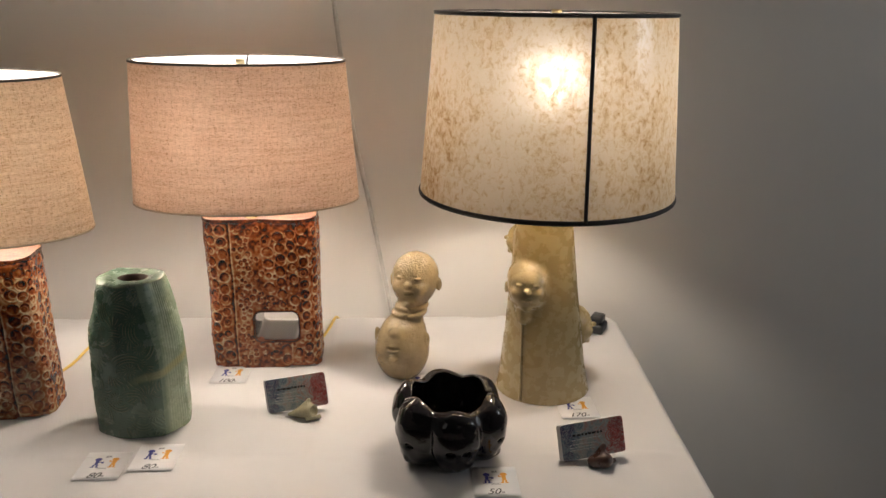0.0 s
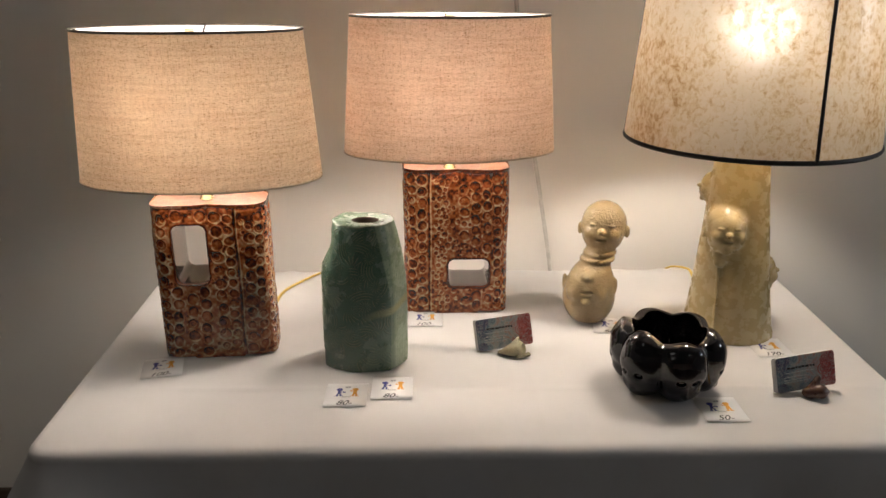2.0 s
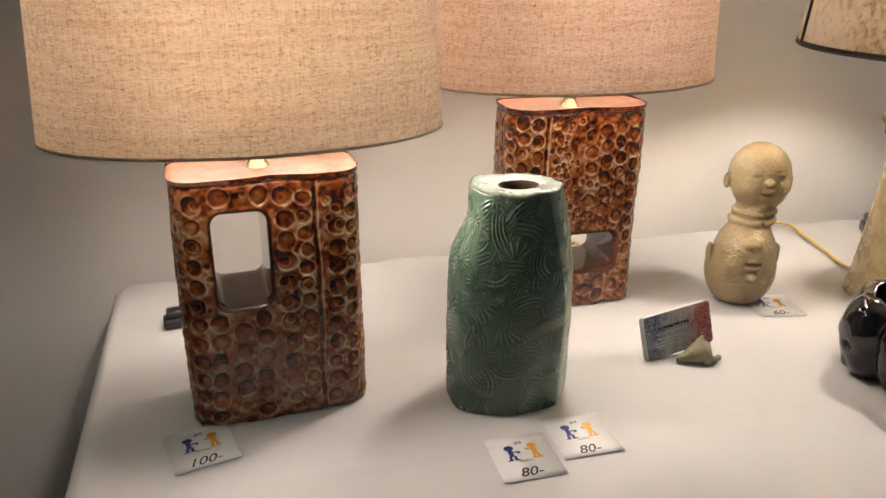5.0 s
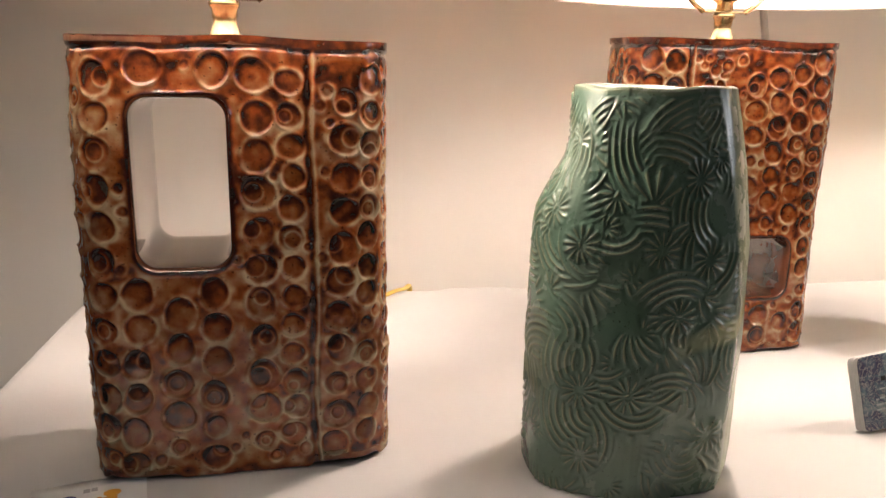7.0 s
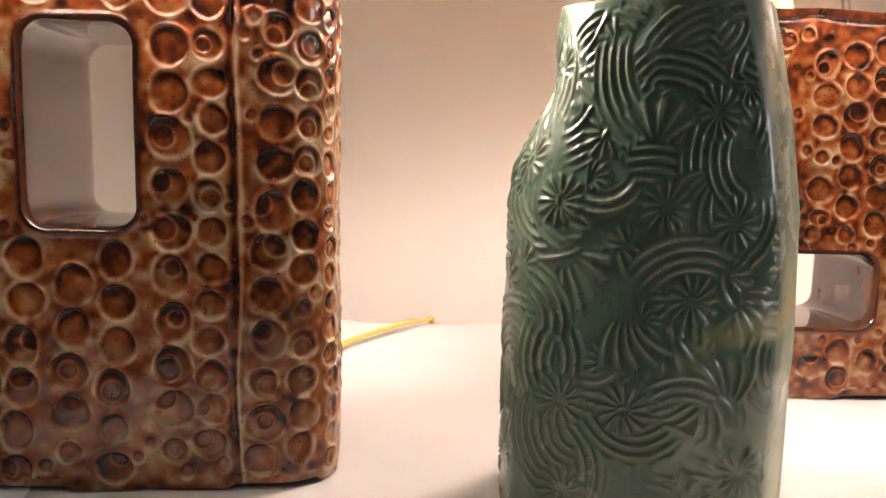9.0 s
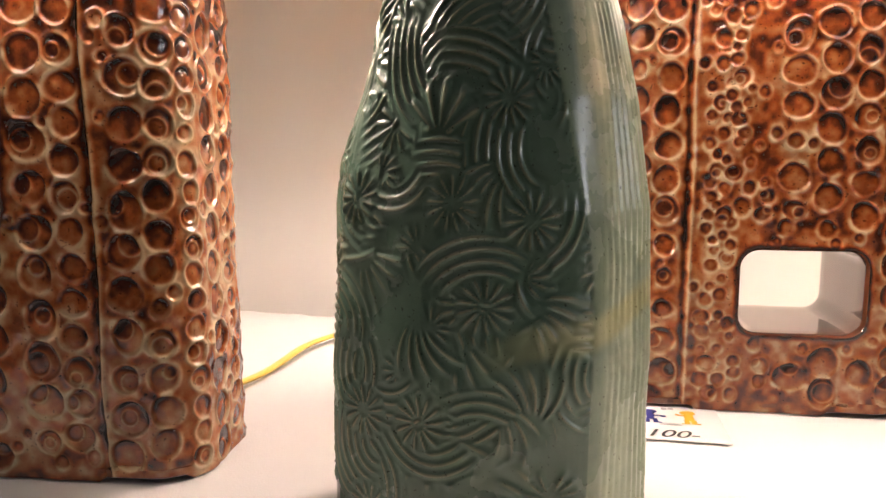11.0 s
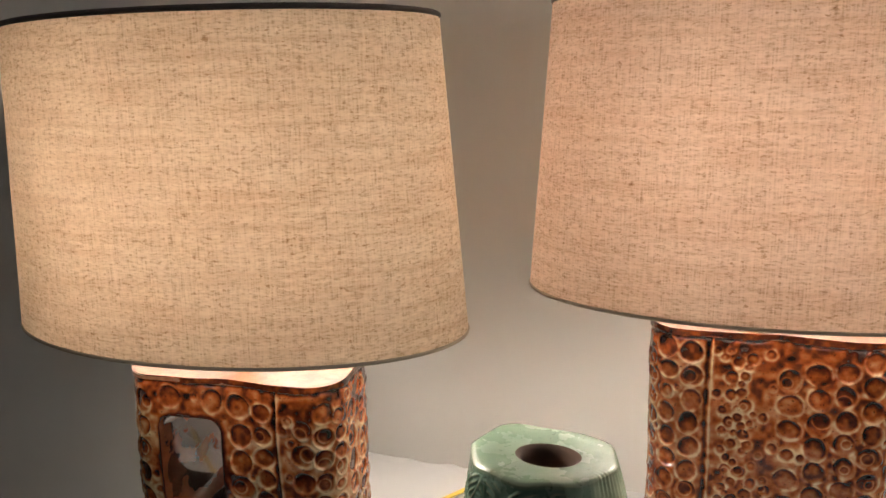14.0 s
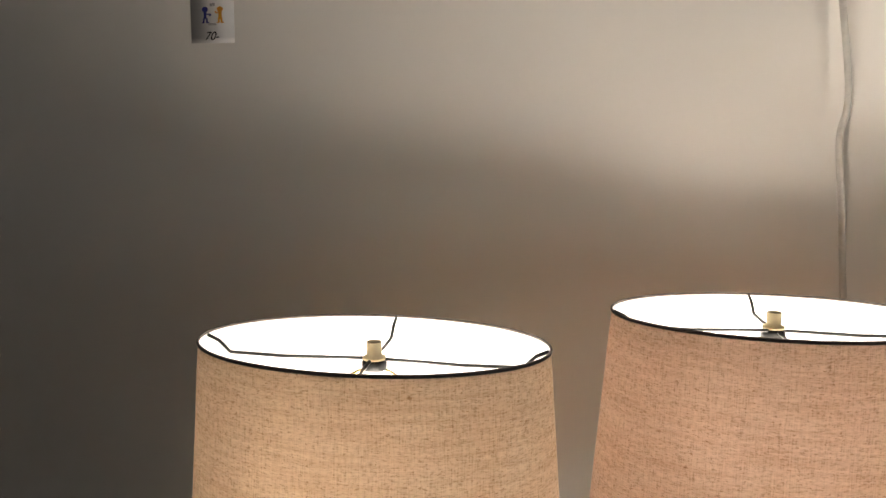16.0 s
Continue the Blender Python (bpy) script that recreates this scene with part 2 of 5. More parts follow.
MAT = {
    "wall": wall_paint(),
    "ceiling": plain("ceiling_paint", (0.72, 0.71, 0.69), 0.8, grain=8),
    "floor": wood_floor(),
    "baseboard": plain("dark_brown_baseboard", (0.075, 0.055, 0.04), 0.45, grain=20),
    "cloth": cloth(),
    "table": plain("grey_plastic_tabletop", (0.5, 0.5, 0.49), 0.5),
    "steel": plain("grey_steel", (0.35, 0.35, 0.36), 0.4, 0.9),
    "brown": glaze_brown("rust_glaze"),
    "lining": plain("rust_glaze_smooth", (0.105, 0.033, 0.016), 0.1, grain=40, vary=0.4, bump=0.08, coat=0.7),
    "slab": slab_glaze(),
    "green": glaze_green(),
    "sand": glaze_sand("speckled_sand_glaze", (0.35, 0.257, 0.134), 0.1, 0.9),
    "butter": glaze_sand("butter_glaze", (0.385, 0.31, 0.162), 0.26, 0.08, 0.9, 0.22),
    "black": glaze_black(),
    "dark_clay": plain("dark_clay", (0.075, 0.042, 0.026), 0.85),
    "linen": linen("oatmeal_linen", (0.56, 0.49, 0.40), (0.262, 0.207, 0.154)),
    "linen_b": linen("rosy_oatmeal_linen", (0.56, 0.47, 0.395), (0.262, 0.198, 0.160)),
    "shade_lining": shade_lining(),
    "mica": mica(),
    "trim": plain("dark_brown_binding", (0.07, 0.055, 0.045), 0.7),
    "hem": plain("linen_hem", (0.5, 0.42, 0.33), 0.85),
    "black_trim": plain("black_binding", (0.012, 0.01, 0.01), 0.5),
    "wire": plain("black_wire", (0.02, 0.02, 0.02), 0.4, 0.6),
    "brass": plain("polished_brass", (0.45, 0.34, 0.18), 0.2, 0.95, bump=0),
    "finial": plain("satin_brass", (0.83, 0.7, 0.45), 0.45, 0.6, bump=0),
    "cord": plain("gold_cord", (0.62, 0.42, 0.08), 0.35),
    "white_cable": plain("white_cable", (0.56, 0.54, 0.5), 0.4),
    "rubber": plain("black_plastic", (0.018, 0.018, 0.02), 0.35),
    "paper": plain("white_card", (0.71, 0.7, 0.69), 0.6, grain=30, vary=0.03),
    "edge": plain("shaded_card_edge", (0.55, 0.53, 0.5), 0.7),
    "ink": plain("black_ink", (0.015, 0.014, 0.016), 0.5, bump=0),
    "blue": plain("blue_print", (0.03, 0.035, 0.22), 0.5, bump=0),
    "orange": plain("orange_print", (0.72, 0.33, 0.03), 0.5, bump=0),
    "grey_ink": plain("grey_ink", (0.3, 0.3, 0.3), 0.5, bump=0),
    "card": card_print(),
    "pale_ink": plain("pale_ink", (0.45, 0.47, 0.48), 0.4, bump=0),
    "red_ink": plain("red_ink", (0.45, 0.1, 0.09), 0.4, bump=0),
    "celadon": glaze_sand("celadon_glaze", (0.33, 0.3, 0.19), 0.16, 0.4, 0.55),
    "umber": glaze_sand("umber_glaze", (0.06, 0.028, 0.02), 0.3, 0.15),
    "bulb": glow("warm_bulb", (1.0, 0.885, 0.765), BULB),
    "bulb_r": glow("warm_bulb_bright", (1.0, 0.905, 0.79), BULB_R),
    "plate": plain("white_plastic_plate", (0.62, 0.6, 0.56), 0.4, bump=0),
    "panel": glow("fill_panel_glow", (1.0, 0.95, 0.9), FILL_GLOW),
    "frame": plain("white_window_paint", (0.7, 0.7, 0.68), 0.4),
}


# ---- mesh tools ----
def mesh_from(name, verts, faces, smooth=True):
    me = bpy.data.meshes.new(name)
    verts, faces = np.asarray(verts, np.float32), faces
    me.from_pydata(verts.tolist(), [], faces if isinstance(faces, list) else faces.tolist())
    me.update()
    if smooth:
        me.shade_smooth()
    return me


def part(name, data, material, parent=None, label="", at=None):
    """Links a bmesh or mesh as one object under a thing."""
    if isinstance(data, bmesh.types.BMesh):
        me = bpy.data.meshes.new(name)
        data.to_mesh(me)
        data.free()
    else:
        me = data
    if not me.materials:
        me.materials.append(MAT[material])
    ob = new(name, me)
    if parent:
        ob.parent = parent
    if at is not None:
        ob.matrix_local = at
    if label:
        ob["label"] = label
    return ob


def thing(name, m, label, category, group="", kind=""):
    ob = new(name)
    ob.matrix_world = m
    ob.empty_display_size = 0.02
    return tagged(ob, label, category, group, kind)


def box(x0, y0, z0, x1, y1, z1, bevel=0.0, seg=2):
    bm = bmesh.new()
    m = Matrix.Translation(((x0 + x1) / 2, (y0 + y1) / 2, (z0 + z1) / 2)) @ Matrix.Diagonal((x1 - x0, y1 - y0, z1 - z0, 1))
    bmesh.ops.create_cube(bm, size=1, matrix=m)
    if bevel:
        bmesh.ops.bevel(bm, geom=bm.edges[:], offset=bevel, segments=seg, affect="EDGES", profile=0.5)
        for f in bm.faces:
            f.smooth = True
    return bm


def lathe(profile, n=32, sx=1.0, sy=1.0):
    """A turned form from (radius, height) pairs."""
    bm = bmesh.new()
    rings = []
    for r, z in profile:
        rings.append([bm.verts.new((max(r, 1e-5) * sx * math.cos(2 * math.pi * k / n), max(r, 1e-5) * sy * math.sin(2 * math.pi * k / n), z)) for k in range(n)])
    for a, b in zip(rings, rings[1:]):
        for k in range(n):
            bm.faces.new((a[k], a[(k + 1) % n], b[(k + 1) % n], b[k])).smooth = True
    bm.faces.new(rings[0][::-1])
    bm.faces.new(rings[-1])
    return bm


def smooth_path(points, n=60):
    """Points along a smooth curve through the given ones."""
    p = np.array(points, float)
    out = []
    for k in range(len(p) - 1):
        p0, p1, p2, p3 = p[max(k - 1, 0)], p[k], p[k + 1], p[min(k + 2, len(p) - 1)]
        for t in np.linspace(0, 1, max(2, n // (len(p) - 1)), endpoint=k == len(p) - 2):
            out.append(0.5 * (2 * p1 + (p2 - p0) * t + (2 * p0 - 5 * p1 + 4 * p2 - p3) * t * t + (3 * p1 - p0 - 3 * p2 + p3) * t ** 3))
    return np.array(out)


def tube(points, r, n=8, closed=False, flat=1.0):
    """A round or flattened tube along points."""
    p = np.asarray(points, float)
    bm = bmesh.new()
    rings = []
    for k in range(len(p)):
        a, b = (p[k - 1], p[(k + 1) % len(p)]) if closed else (p[max(k - 1, 0)], p[min(k + 1, len(p) - 1)])
        d = (b - a) / (np.linalg.norm(b - a) + 1e-12)
        up = np.array((0, 0, 1.0)) if abs(d[2]) < 0.9 else np.array((0, 1.0, 0))
        u = np.cross(d, up)
        u /= np.linalg.norm(u)
        v = np.cross(u, d)
        rings.append([bm.verts.new(p[k] + r * (math.cos(2 * math.pi * q / n) * u + flat * math.sin(2 * math.pi * q / n) * v)) for q in range(n)])
    pairs = list(zip(rings, rings[1:])) + ([(rings[-1], rings[0])] if closed else [])
    for a, b in pairs:
        for q in range(n):
            bm.faces.new((a[q], b[q], b[(q + 1) % n], a[(q + 1) % n])).smooth = True
    if not closed:
        bm.faces.new(rings[0])
        bm.faces.new(rings[-1][::-1])
    bmesh.ops.recalc_face_normals(bm, faces=bm.faces[:])
    return bm


def oval(a, b, z, n=96):
    th = np.linspace(0, 2 * math.pi, n, endpoint=False)
    return np.stack([a * np.cos(th), b * np.sin(th), np.full(n, z)], 1)


def value_noise(x, y, seed, scale):
    """Smooth noise in -1..1 on arrays of places."""
    g = np.random.RandomState(seed).uniform(-1, 1, (64, 64))
    x, y = np.asarray(x) / scale, np.asarray(y) / scale
    i, j = np.floor(x).astype(int), np.floor(y).astype(int)
    u, v = x - i, y - j
    u, v = u * u * (3 - 2 * u), v * v * (3 - 2 * v)
    q = lambda a, b: g[a % 64, b % 64]
    return (q(i, j) * (1 - u) + q(i + 1, j) * u) * (1 - v) + (q(i, j + 1) * (1 - u) + q(i + 1, j + 1) * u) * v


def surface_net(f, lo, hi, step):
    """A closed mesh of the level f = 0 (inside is negative), with quads."""
    ax = [np.arange(a, b + step, step) for a, b in zip(lo, hi)]
    X, Y, Z = np.meshgrid(*ax, indexing="ij")
    F = f(X, Y, Z)
    nx, ny, nz = F.shape
    ins = F < 0
    c = np.zeros((nx - 1, ny - 1, nz - 1), int)
    for a in (0, 1):
        for b in (0, 1):
            for d in (0, 1):
                c += ins[a:nx - 1 + a, b:ny - 1 + b, d:nz - 1 + d]
    cells = (c > 0) & (c < 8)
    idx = -np.ones(c.shape, int)
    I = np.argwhere(cells)
    idx[cells] = np.arange(len(I))
    P, W = np.zeros((len(I), 3)), np.zeros(len(I))
    corners = [(a, b, d) for a in (0, 1) for b in (0, 1) for d in (0, 1)]
    for c0 in corners:
        for k in range(3):
            if c0[k]:
                continue
            c1 = list(c0)
            c1[k] = 1
            v0 = F[I[:, 0] + c0[0], I[:, 1] + c0[1], I[:, 2] + c0[2]]
            v1 = F[I[:, 0] + c1[0], I[:, 1] + c1[1], I[:, 2] + c1[2]]
            m = (v0 < 0) != (v1 < 0)
            t = np.where(m, v0 / np.where(m, v0 - v1, 1), 0)
            q = np.array(c0, float) + np.outer(t, np.array(c1) - np.array(c0))
            P += np.where(m[:, None], q, 0)
            W += m
    V = (I + P / W[:, None]) * step + np.array(lo)
    faces = []
    for k in range(3):
        u, v = (k + 1) % 3, (k + 2) % 3
        s0, s1 = [slice(None)] * 3, [slice(None)] * 3
        s0[k], s1[k] = slice(0, -1), slice(1, None)
        A, B = ins[tuple(s0)], ins[tuple(s1)]
        for flip, where in ((False, A & ~B), (True, ~A & B)):
            E = np.argwhere(where)
            E = E[(E[:, u] > 0) & (E[:, v] > 0) & (E[:, u] < F.shape[u] - 1) & (E[:, v] < F.shape[v] - 1)]
            if not len(E):
                continue

            def at(du, dv):
                q = E.copy()
                q[:, u] += du
                q[:, v] += dv
                return idx[q[:, 0], q[:, 1], q[:, 2]]
            quad = np.stack([at(-1, -1), at(0, -1), at(0, 0), at(-1, 0)], 1)
            faces.append(quad[:, ::-1] if flip else quad)
    return V, np.concatenate(faces)


def ell(X, Y, Z, c, r):
    """Rough distance to an ellipsoid."""
    x, y, z = (X - c[0]) / r[0], (Y - c[1]) / r[1], (Z - c[2]) / r[2]
    k0 = np.sqrt(x * x + y * y + z * z)
    k1 = np.sqrt((x / r[0]) ** 2 + (y / r[1]) ** 2 + (z / r[2]) ** 2) + 1e-9
    return k0 * (k0 - 1) / k1


def capsule(X, Y, Z, a, b, ra, rb):
    a, b = np.array(a, float), np.array(b, float)
    d = b - a
    t = np.clip(((X - a[0]) * d[0] + (Y - a[1]) * d[1] + (Z - a[2]) * d[2]) / (d @ d), 0, 1)
    return np.sqrt((X - a[0] - t * d[0]) ** 2 + (Y - a[1] - t * d[1]) ** 2 + (Z - a[2] - t * d[2]) ** 2) - (ra + (rb - ra) * t)


def smin(a, b, k):
    h = np.clip(0.5 + 0.5 * (b - a) / k, 0, 1)
    return b + (a - b) * h - k * h * (1 - h)


def carve(a, b, k):
    return -smin(-a, b, k)


# ---- structure ----
WALL_Y, FLOOR_Z, CEIL_Z = 0.36, 0.0, 2.6
X0, X1, Y0 = -3.4, 3.4, -5.5


def structure(name, bm, material, label):
    ob = part(name, bm, material)
    return tagged(ob, label, "wall" if "wall" in name else name.split("_")[0], kind="structure")


structure("floor", box(X0 - 0.1, Y0 - 0.1, -0.1, X1 + 0.1, WALL_Y + 0.1, FLOOR_Z), "floor", "dark brown wooden floor")
structure("ceiling", box(X0 - 0.1, Y0 - 0.1, CEIL_Z, X1 + 0.1, WALL_Y + 0.1, CEIL_Z + 0.1), "ceiling", "plain white painted ceiling")
structure("wall_north", box(X0 - 0.1, WALL_Y, 0, X1 + 0.1, WALL_Y + 0.1, CEIL_Z), "wall", "off-white painted wall behind the table")
structure("wall_south", box(X0 - 0.1, Y0 - 0.1, 0, X1 + 0.1, Y0, CEIL_Z), "wall", "off-white painted wall")
structure("wall_west", box(X0 - 0.1, Y0, 0, X0, WALL_Y, CEIL_Z), "wall", "off-white painted wall")
# the east wall has a window opening
EW = bmesh.new()
for y0, z0, y1, z1 in ((Y0, 0, -1.5, CEIL_Z), (-0.3, 0, WALL_Y, CEIL_Z), (-1.5, 0, -0.3, 1.3), (-1.5, 2.2, -0.3, CEIL_Z)):
    bmesh.ops.create_cube(EW, size=1, matrix=Matrix.Translation((X1 + 0.05, (y0 + y1) / 2, (z0 + z1) / 2)) @ Matrix.Diagonal((0.1, y1 - y0, z1 - z0, 1)))
structure("wall_east", EW, "wall", "off-white painted wall with a window opening")
structure("baseboard", box(X0, WALL_Y - 0.014, 0, X1, WALL_Y - 0.0005, 0.193, 0.003), "baseboard", "tall dark brown wooden baseboard")


# ---- table and cloth ----
TX, TY, TZ = 0.612, 0.318, 0.75


def folding_table():
    t = thing("folding_table", pose(0, 0, 0), "low folding table hidden under a white cloth", "table")
    part("tabletop", box(-TX + 0.03, -TY + 0.012, TZ - 0.04, TX - 0.03, TY - 0.012, TZ - 0.004, 0.004), "table", t)
    for sx in (-1, 1):
        for sy in (-1, 1):
            part("leg", tube([(sx * 0.52, sy * 0.24, 0), (sx * 0.52, sy * 0.24, TZ - 0.04)], 0.0125, 10), "steel", t)
    return t


def tablecloth():
    """Cotton cloth: flat top, soft rounded edges, hanging sides with folds."""
    r, n = 0.035, 720
    # outline of a rounded rectangle, evenly spaced
    pts = []
    for cx, cy, a0 in ((TX - r, TY - r, 0), (-TX + r, TY - r, 90), (-TX + r, -TY + r, 180), (TX - r, -TY + r, 270)):
        for k in range(25):
            a = radians(a0 + 90 * k / 24)
            pts.append((cx + r * math.cos(a), cy + r * math.sin(a), math.cos(a), math.sin(a)))
    pts = np.array(pts + [pts[0]])
    L = np.concatenate([[0], np.cumsum(np.hypot(np.diff(pts[:, 0]), np.diff(pts[:, 1])))])
    s = np.linspace(0, L[-1], n, endpoint=False)
    q = np.stack([np.interp(s, L, pts[:, k]) for k in range(4)], 1)
    rings = []
    for f in np.linspace(0.02, 0.935, 60):            # top
        x, y = q[:, 0] * f, q[:, 1] * f
        crease = np.exp(-((y + 0.162 + 0.012 * x) / 0.005) ** 2) + 0.7 * np.exp(-((x - 0.07 + 0.01 * y) / 0.005) ** 2)
        z = TZ + 0.0004 * value_noise(x, y, 5, 0.11) + 0.0002 * value_noise(x, y, 6, 0.035) + 0.0008 * crease - 0.0011
        rings.append(np.stack([x, y, z], 1))
    rad = 0.015
    for a in np.linspace(0.05, 1.0, 9):                # rounded edge
        a = a * math.pi / 2
        o = -rad + rad * math.sin(a)
        x, y = q[:, 0] + q[:, 2] * o, q[:, 1] + q[:, 3] * o
        rings.append(np.stack([x, y, TZ - 0.0011 - rad * (1 - math.cos(a)) + 0.0004 * value_noise(x, y, 5, 0.11)], 1))
    corner = np.exp(-((np.abs(q[:, 0]) - TX) ** 2 + (np.abs(q[:, 1]) - TY) ** 2) / 0.012)
    back = np.clip((q[:, 1] - TY + 0.06) / 0.06, 0, 1)
    for d in np.concatenate([np.linspace(0.012, 0.2, 12), np.linspace(0.25, 0.715, 14)]):
        w = (d / 0.72) ** 0.8
        fold = 0.5 + 0.5 * np.sin(2 * math.pi * s / 0.19 + 1.6 * value_noise(s, s * 0, 9, 0.3))
        o = w * (0.016 + 0.045 * fold * (0.35 + 0.65 * value_noise(s, s * 0 + 3, 12, 0.4) ** 2)) * (1 - 0.75 * back) + 0.085 * corner * min(1, d / 0.14) * (1 - 0.8 * back)
        o = np.minimum(o, np.where(q[:, 1] > TY - 0.05, WALL_Y - 0.018 - TY, 9))
        x, y = q[:, 0] + q[:, 2] * o, q[:, 1] + q[:, 3] * o
        rings.append(np.stack([x, y, np.full(n, TZ - 0.0168 - d)], 1))
    V = np.concatenate(rings)
    V[:, 0] *= 1 + 0.018 * np.clip(V[:, 1] / TY, -1.3, 1.3)
    edge = np.exp(-((V[:, 1] - TY) / 0.016) ** 2) * (V[:, 2] > TZ - 0.03)
    V[:, 2] += edge * 0.0045 * np.clip(value_noise(V[:, 0], V[:, 0] * 0, 15, 0.026) + 0.15, 0, 1)
    k = np.arange(n)
    F = np.concatenate([np.stack([i * n + k, (i + 1) * n + k, (i + 1) * n + (k + 1) % n, i * n + (k + 1) % n], 1) for i in range(len(rings) - 1)]).tolist()
    F.append(list(range(n)))
    ob = part("tablecloth", mesh_from("tablecloth", V, F), "cloth")
    return tagged(ob, "white cotton tablecloth hanging over a small table", "tablecloth")


folding_table()
tablecloth()


# ---- lamps ----
def rounded_outline(w, d, r, n):
    """Evenly spaced points and normals round a rounded rectangle, from the middle of the front (-y) to the right and round."""
    pts = [(0, -d / 2, 0, -1)]
    for cx, cy, a0 in ((w / 2 - r, -d / 2 + r, -90), (w / 2 - r, d / 2 - r, 0), (-w / 2 + r, d / 2 - r, 90), (-w / 2 + r, -d / 2 + r, 180)):
        for k in range(17):
            a = radians(a0 + 90 * k / 16)
            pts.append((cx + r * math.cos(a), cy + r * math.sin(a), math.cos(a), math.sin(a)))
    pts = np.array(pts + [pts[0]])
    L = np.concatenate([[0], np.cumsum(np.hypot(np.diff(pts[:, 0]), np.diff(pts[:, 1])))])
    s = np.linspace(0, L[-1], n, endpoint=False)
    q = np.stack([np.interp(s, L, pts[:, k]) for k in range(4)], 1)
    q[:, 2:] /= np.linalg.norm(q[:, 2:], axis=1)[:, None]
    return s, q, L[-1]


def rect_distance(x, z, cx, cz, hw, hh, r):
    a, b = np.abs(x - cx) - hw + r, np.abs(z - cz) - hh + r
    return np.hypot(np.maximum(a, 0), np.maximum(b, 0)) + np.minimum(np.maximum(a, b), 0) - r


def closed_noise(S, Z, perim, seed, scale):
    """Noise on a closed band: its two ends run into each other."""
    w = np.clip((S - perim + 0.03) / 0.03, 0, 1)
    return value_noise(S, Z, seed, scale) * (1 - w) + value_noise(S - perim, Z, seed, scale) * w


def ring_relief(S, Z, perim, height, hole, seam, seed, columns):
    """Stamped rings on the clay: height in metres and how far the glaze breaks pale, painted pit shade included."""
    rnd = random.Random(seed)
    H = 0.0005 * closed_noise(S, Z, perim, seed, 0.011) + 0.0003 * closed_noise(S, Z, perim, seed + 1, 0.005)
    R = 0.67 + 0.28 * closed_noise(S, Z, perim, seed + 2, 0.0045) + 0.1 * closed_noise(S, Z, perim, seed + 3, 0.02) - 0.22 * np.clip((Z - 0.84 * height) / (0.16 * height), 0, 1)
    hx, hz, hw, hh = hole
    patch = closed_noise(S, Z, perim, seed + 4, 0.013)
    R -= 0.22 * np.clip((patch - 0.1) / 0.35, 0, 1)
    floor_n = closed_noise(S, Z, perim, seed + 5, 0.0035)
    soft_n = closed_noise(S, Z, perim, seed + 6, 0.009)
    placed = []

    def stamp(s, z, r):
        """One pressed ring: raised lip, steep wall, floor that swells in the middle, often a second print inside."""
        ds = (S - s + perim / 2) % perim - perim / 2
        squash = rnd.uniform(0.94, 1.1)
        th = np.arctan2(Z - z, ds)
        d = np.hypot(ds * squash, (Z - z) / squash) * (1 + 0.025 * np.sin(2 * th + rnd.uniform(0, 6.3)) + 0.025 * np.sin(3 * th + rnd.uniform(0, 6.3)))
        m = d < r * 1.7
        dd, u, v = d[m], ds[m] / r, (Z[m] - z) / r
        inn = np.clip((r - dd) / 0.0019, 0, 1)
        inn = inn * inn * (3 - 2 * inn)
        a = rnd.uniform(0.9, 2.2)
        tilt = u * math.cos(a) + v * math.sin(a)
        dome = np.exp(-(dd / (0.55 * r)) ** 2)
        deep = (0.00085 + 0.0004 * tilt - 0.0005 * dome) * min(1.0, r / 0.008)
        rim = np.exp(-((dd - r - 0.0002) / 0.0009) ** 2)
        # glaze tone with top-light shade painted in: upper side and inner edge darker
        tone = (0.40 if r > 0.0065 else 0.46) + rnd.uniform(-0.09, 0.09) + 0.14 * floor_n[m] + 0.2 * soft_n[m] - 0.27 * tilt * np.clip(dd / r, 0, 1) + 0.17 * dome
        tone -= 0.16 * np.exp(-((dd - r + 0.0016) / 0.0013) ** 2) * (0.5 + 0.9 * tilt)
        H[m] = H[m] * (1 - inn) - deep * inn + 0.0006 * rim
        # glaze breaks pale on the rim, plus a painted highlight, stronger low down
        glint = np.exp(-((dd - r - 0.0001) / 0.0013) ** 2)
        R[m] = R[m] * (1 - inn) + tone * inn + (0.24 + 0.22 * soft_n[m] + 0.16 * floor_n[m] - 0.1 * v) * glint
        if rnd.random() < 0.5 and r > 0.005:
            a, k = rnd.uniform(0, 6.28), rnd.uniform(0.05, 0.75)
            r2 = r * rnd.uniform(0.4, 0.72)
            d2 = np.hypot(ds[m] - math.cos(a) * r * k, Z[m] - z - math.sin(a) * r * k)
            in2 = np.clip((r2 - d2) / 0.0014, 0, 1) * inn
            rim2 = np.exp(-((d2 - r2) / 0.0007) ** 2) * inn
            H[m] += 0.0005 * rim2 - 0.0004 * in2
            R[m] += 0.26 * rim2 - 0.12 * in2
        placed.append((s, z, r))

    def allowed(s, z, r):
        sf = s % perim if s % perim < perim / 2 else s % perim - perim
        near_hole = abs(sf - hx) < hw + r * 0.8 and abs(z - hz) < hh + r * 0.8 and abs(sf) < 0.07
        return not near_hole and abs(sf - seam) > r * 0.8

    # the columns of the front as they were pressed, then even ones round the sides and the back
    rows = list(columns)
    s0, s1 = columns[-1][1] + 0.0192, perim + columns[0][1] - 0.0185
    count = round((s1 - s0) / 0.0188)
    for c in range(count + 1):
        rows.append((s0 + (s1 - s0) * c / count, s0 + (s1 - s0) * c / count, rnd.uniform(0, 0.02), rnd.choice((0.0094, 0.0088, 0.0078, 0.0062))))
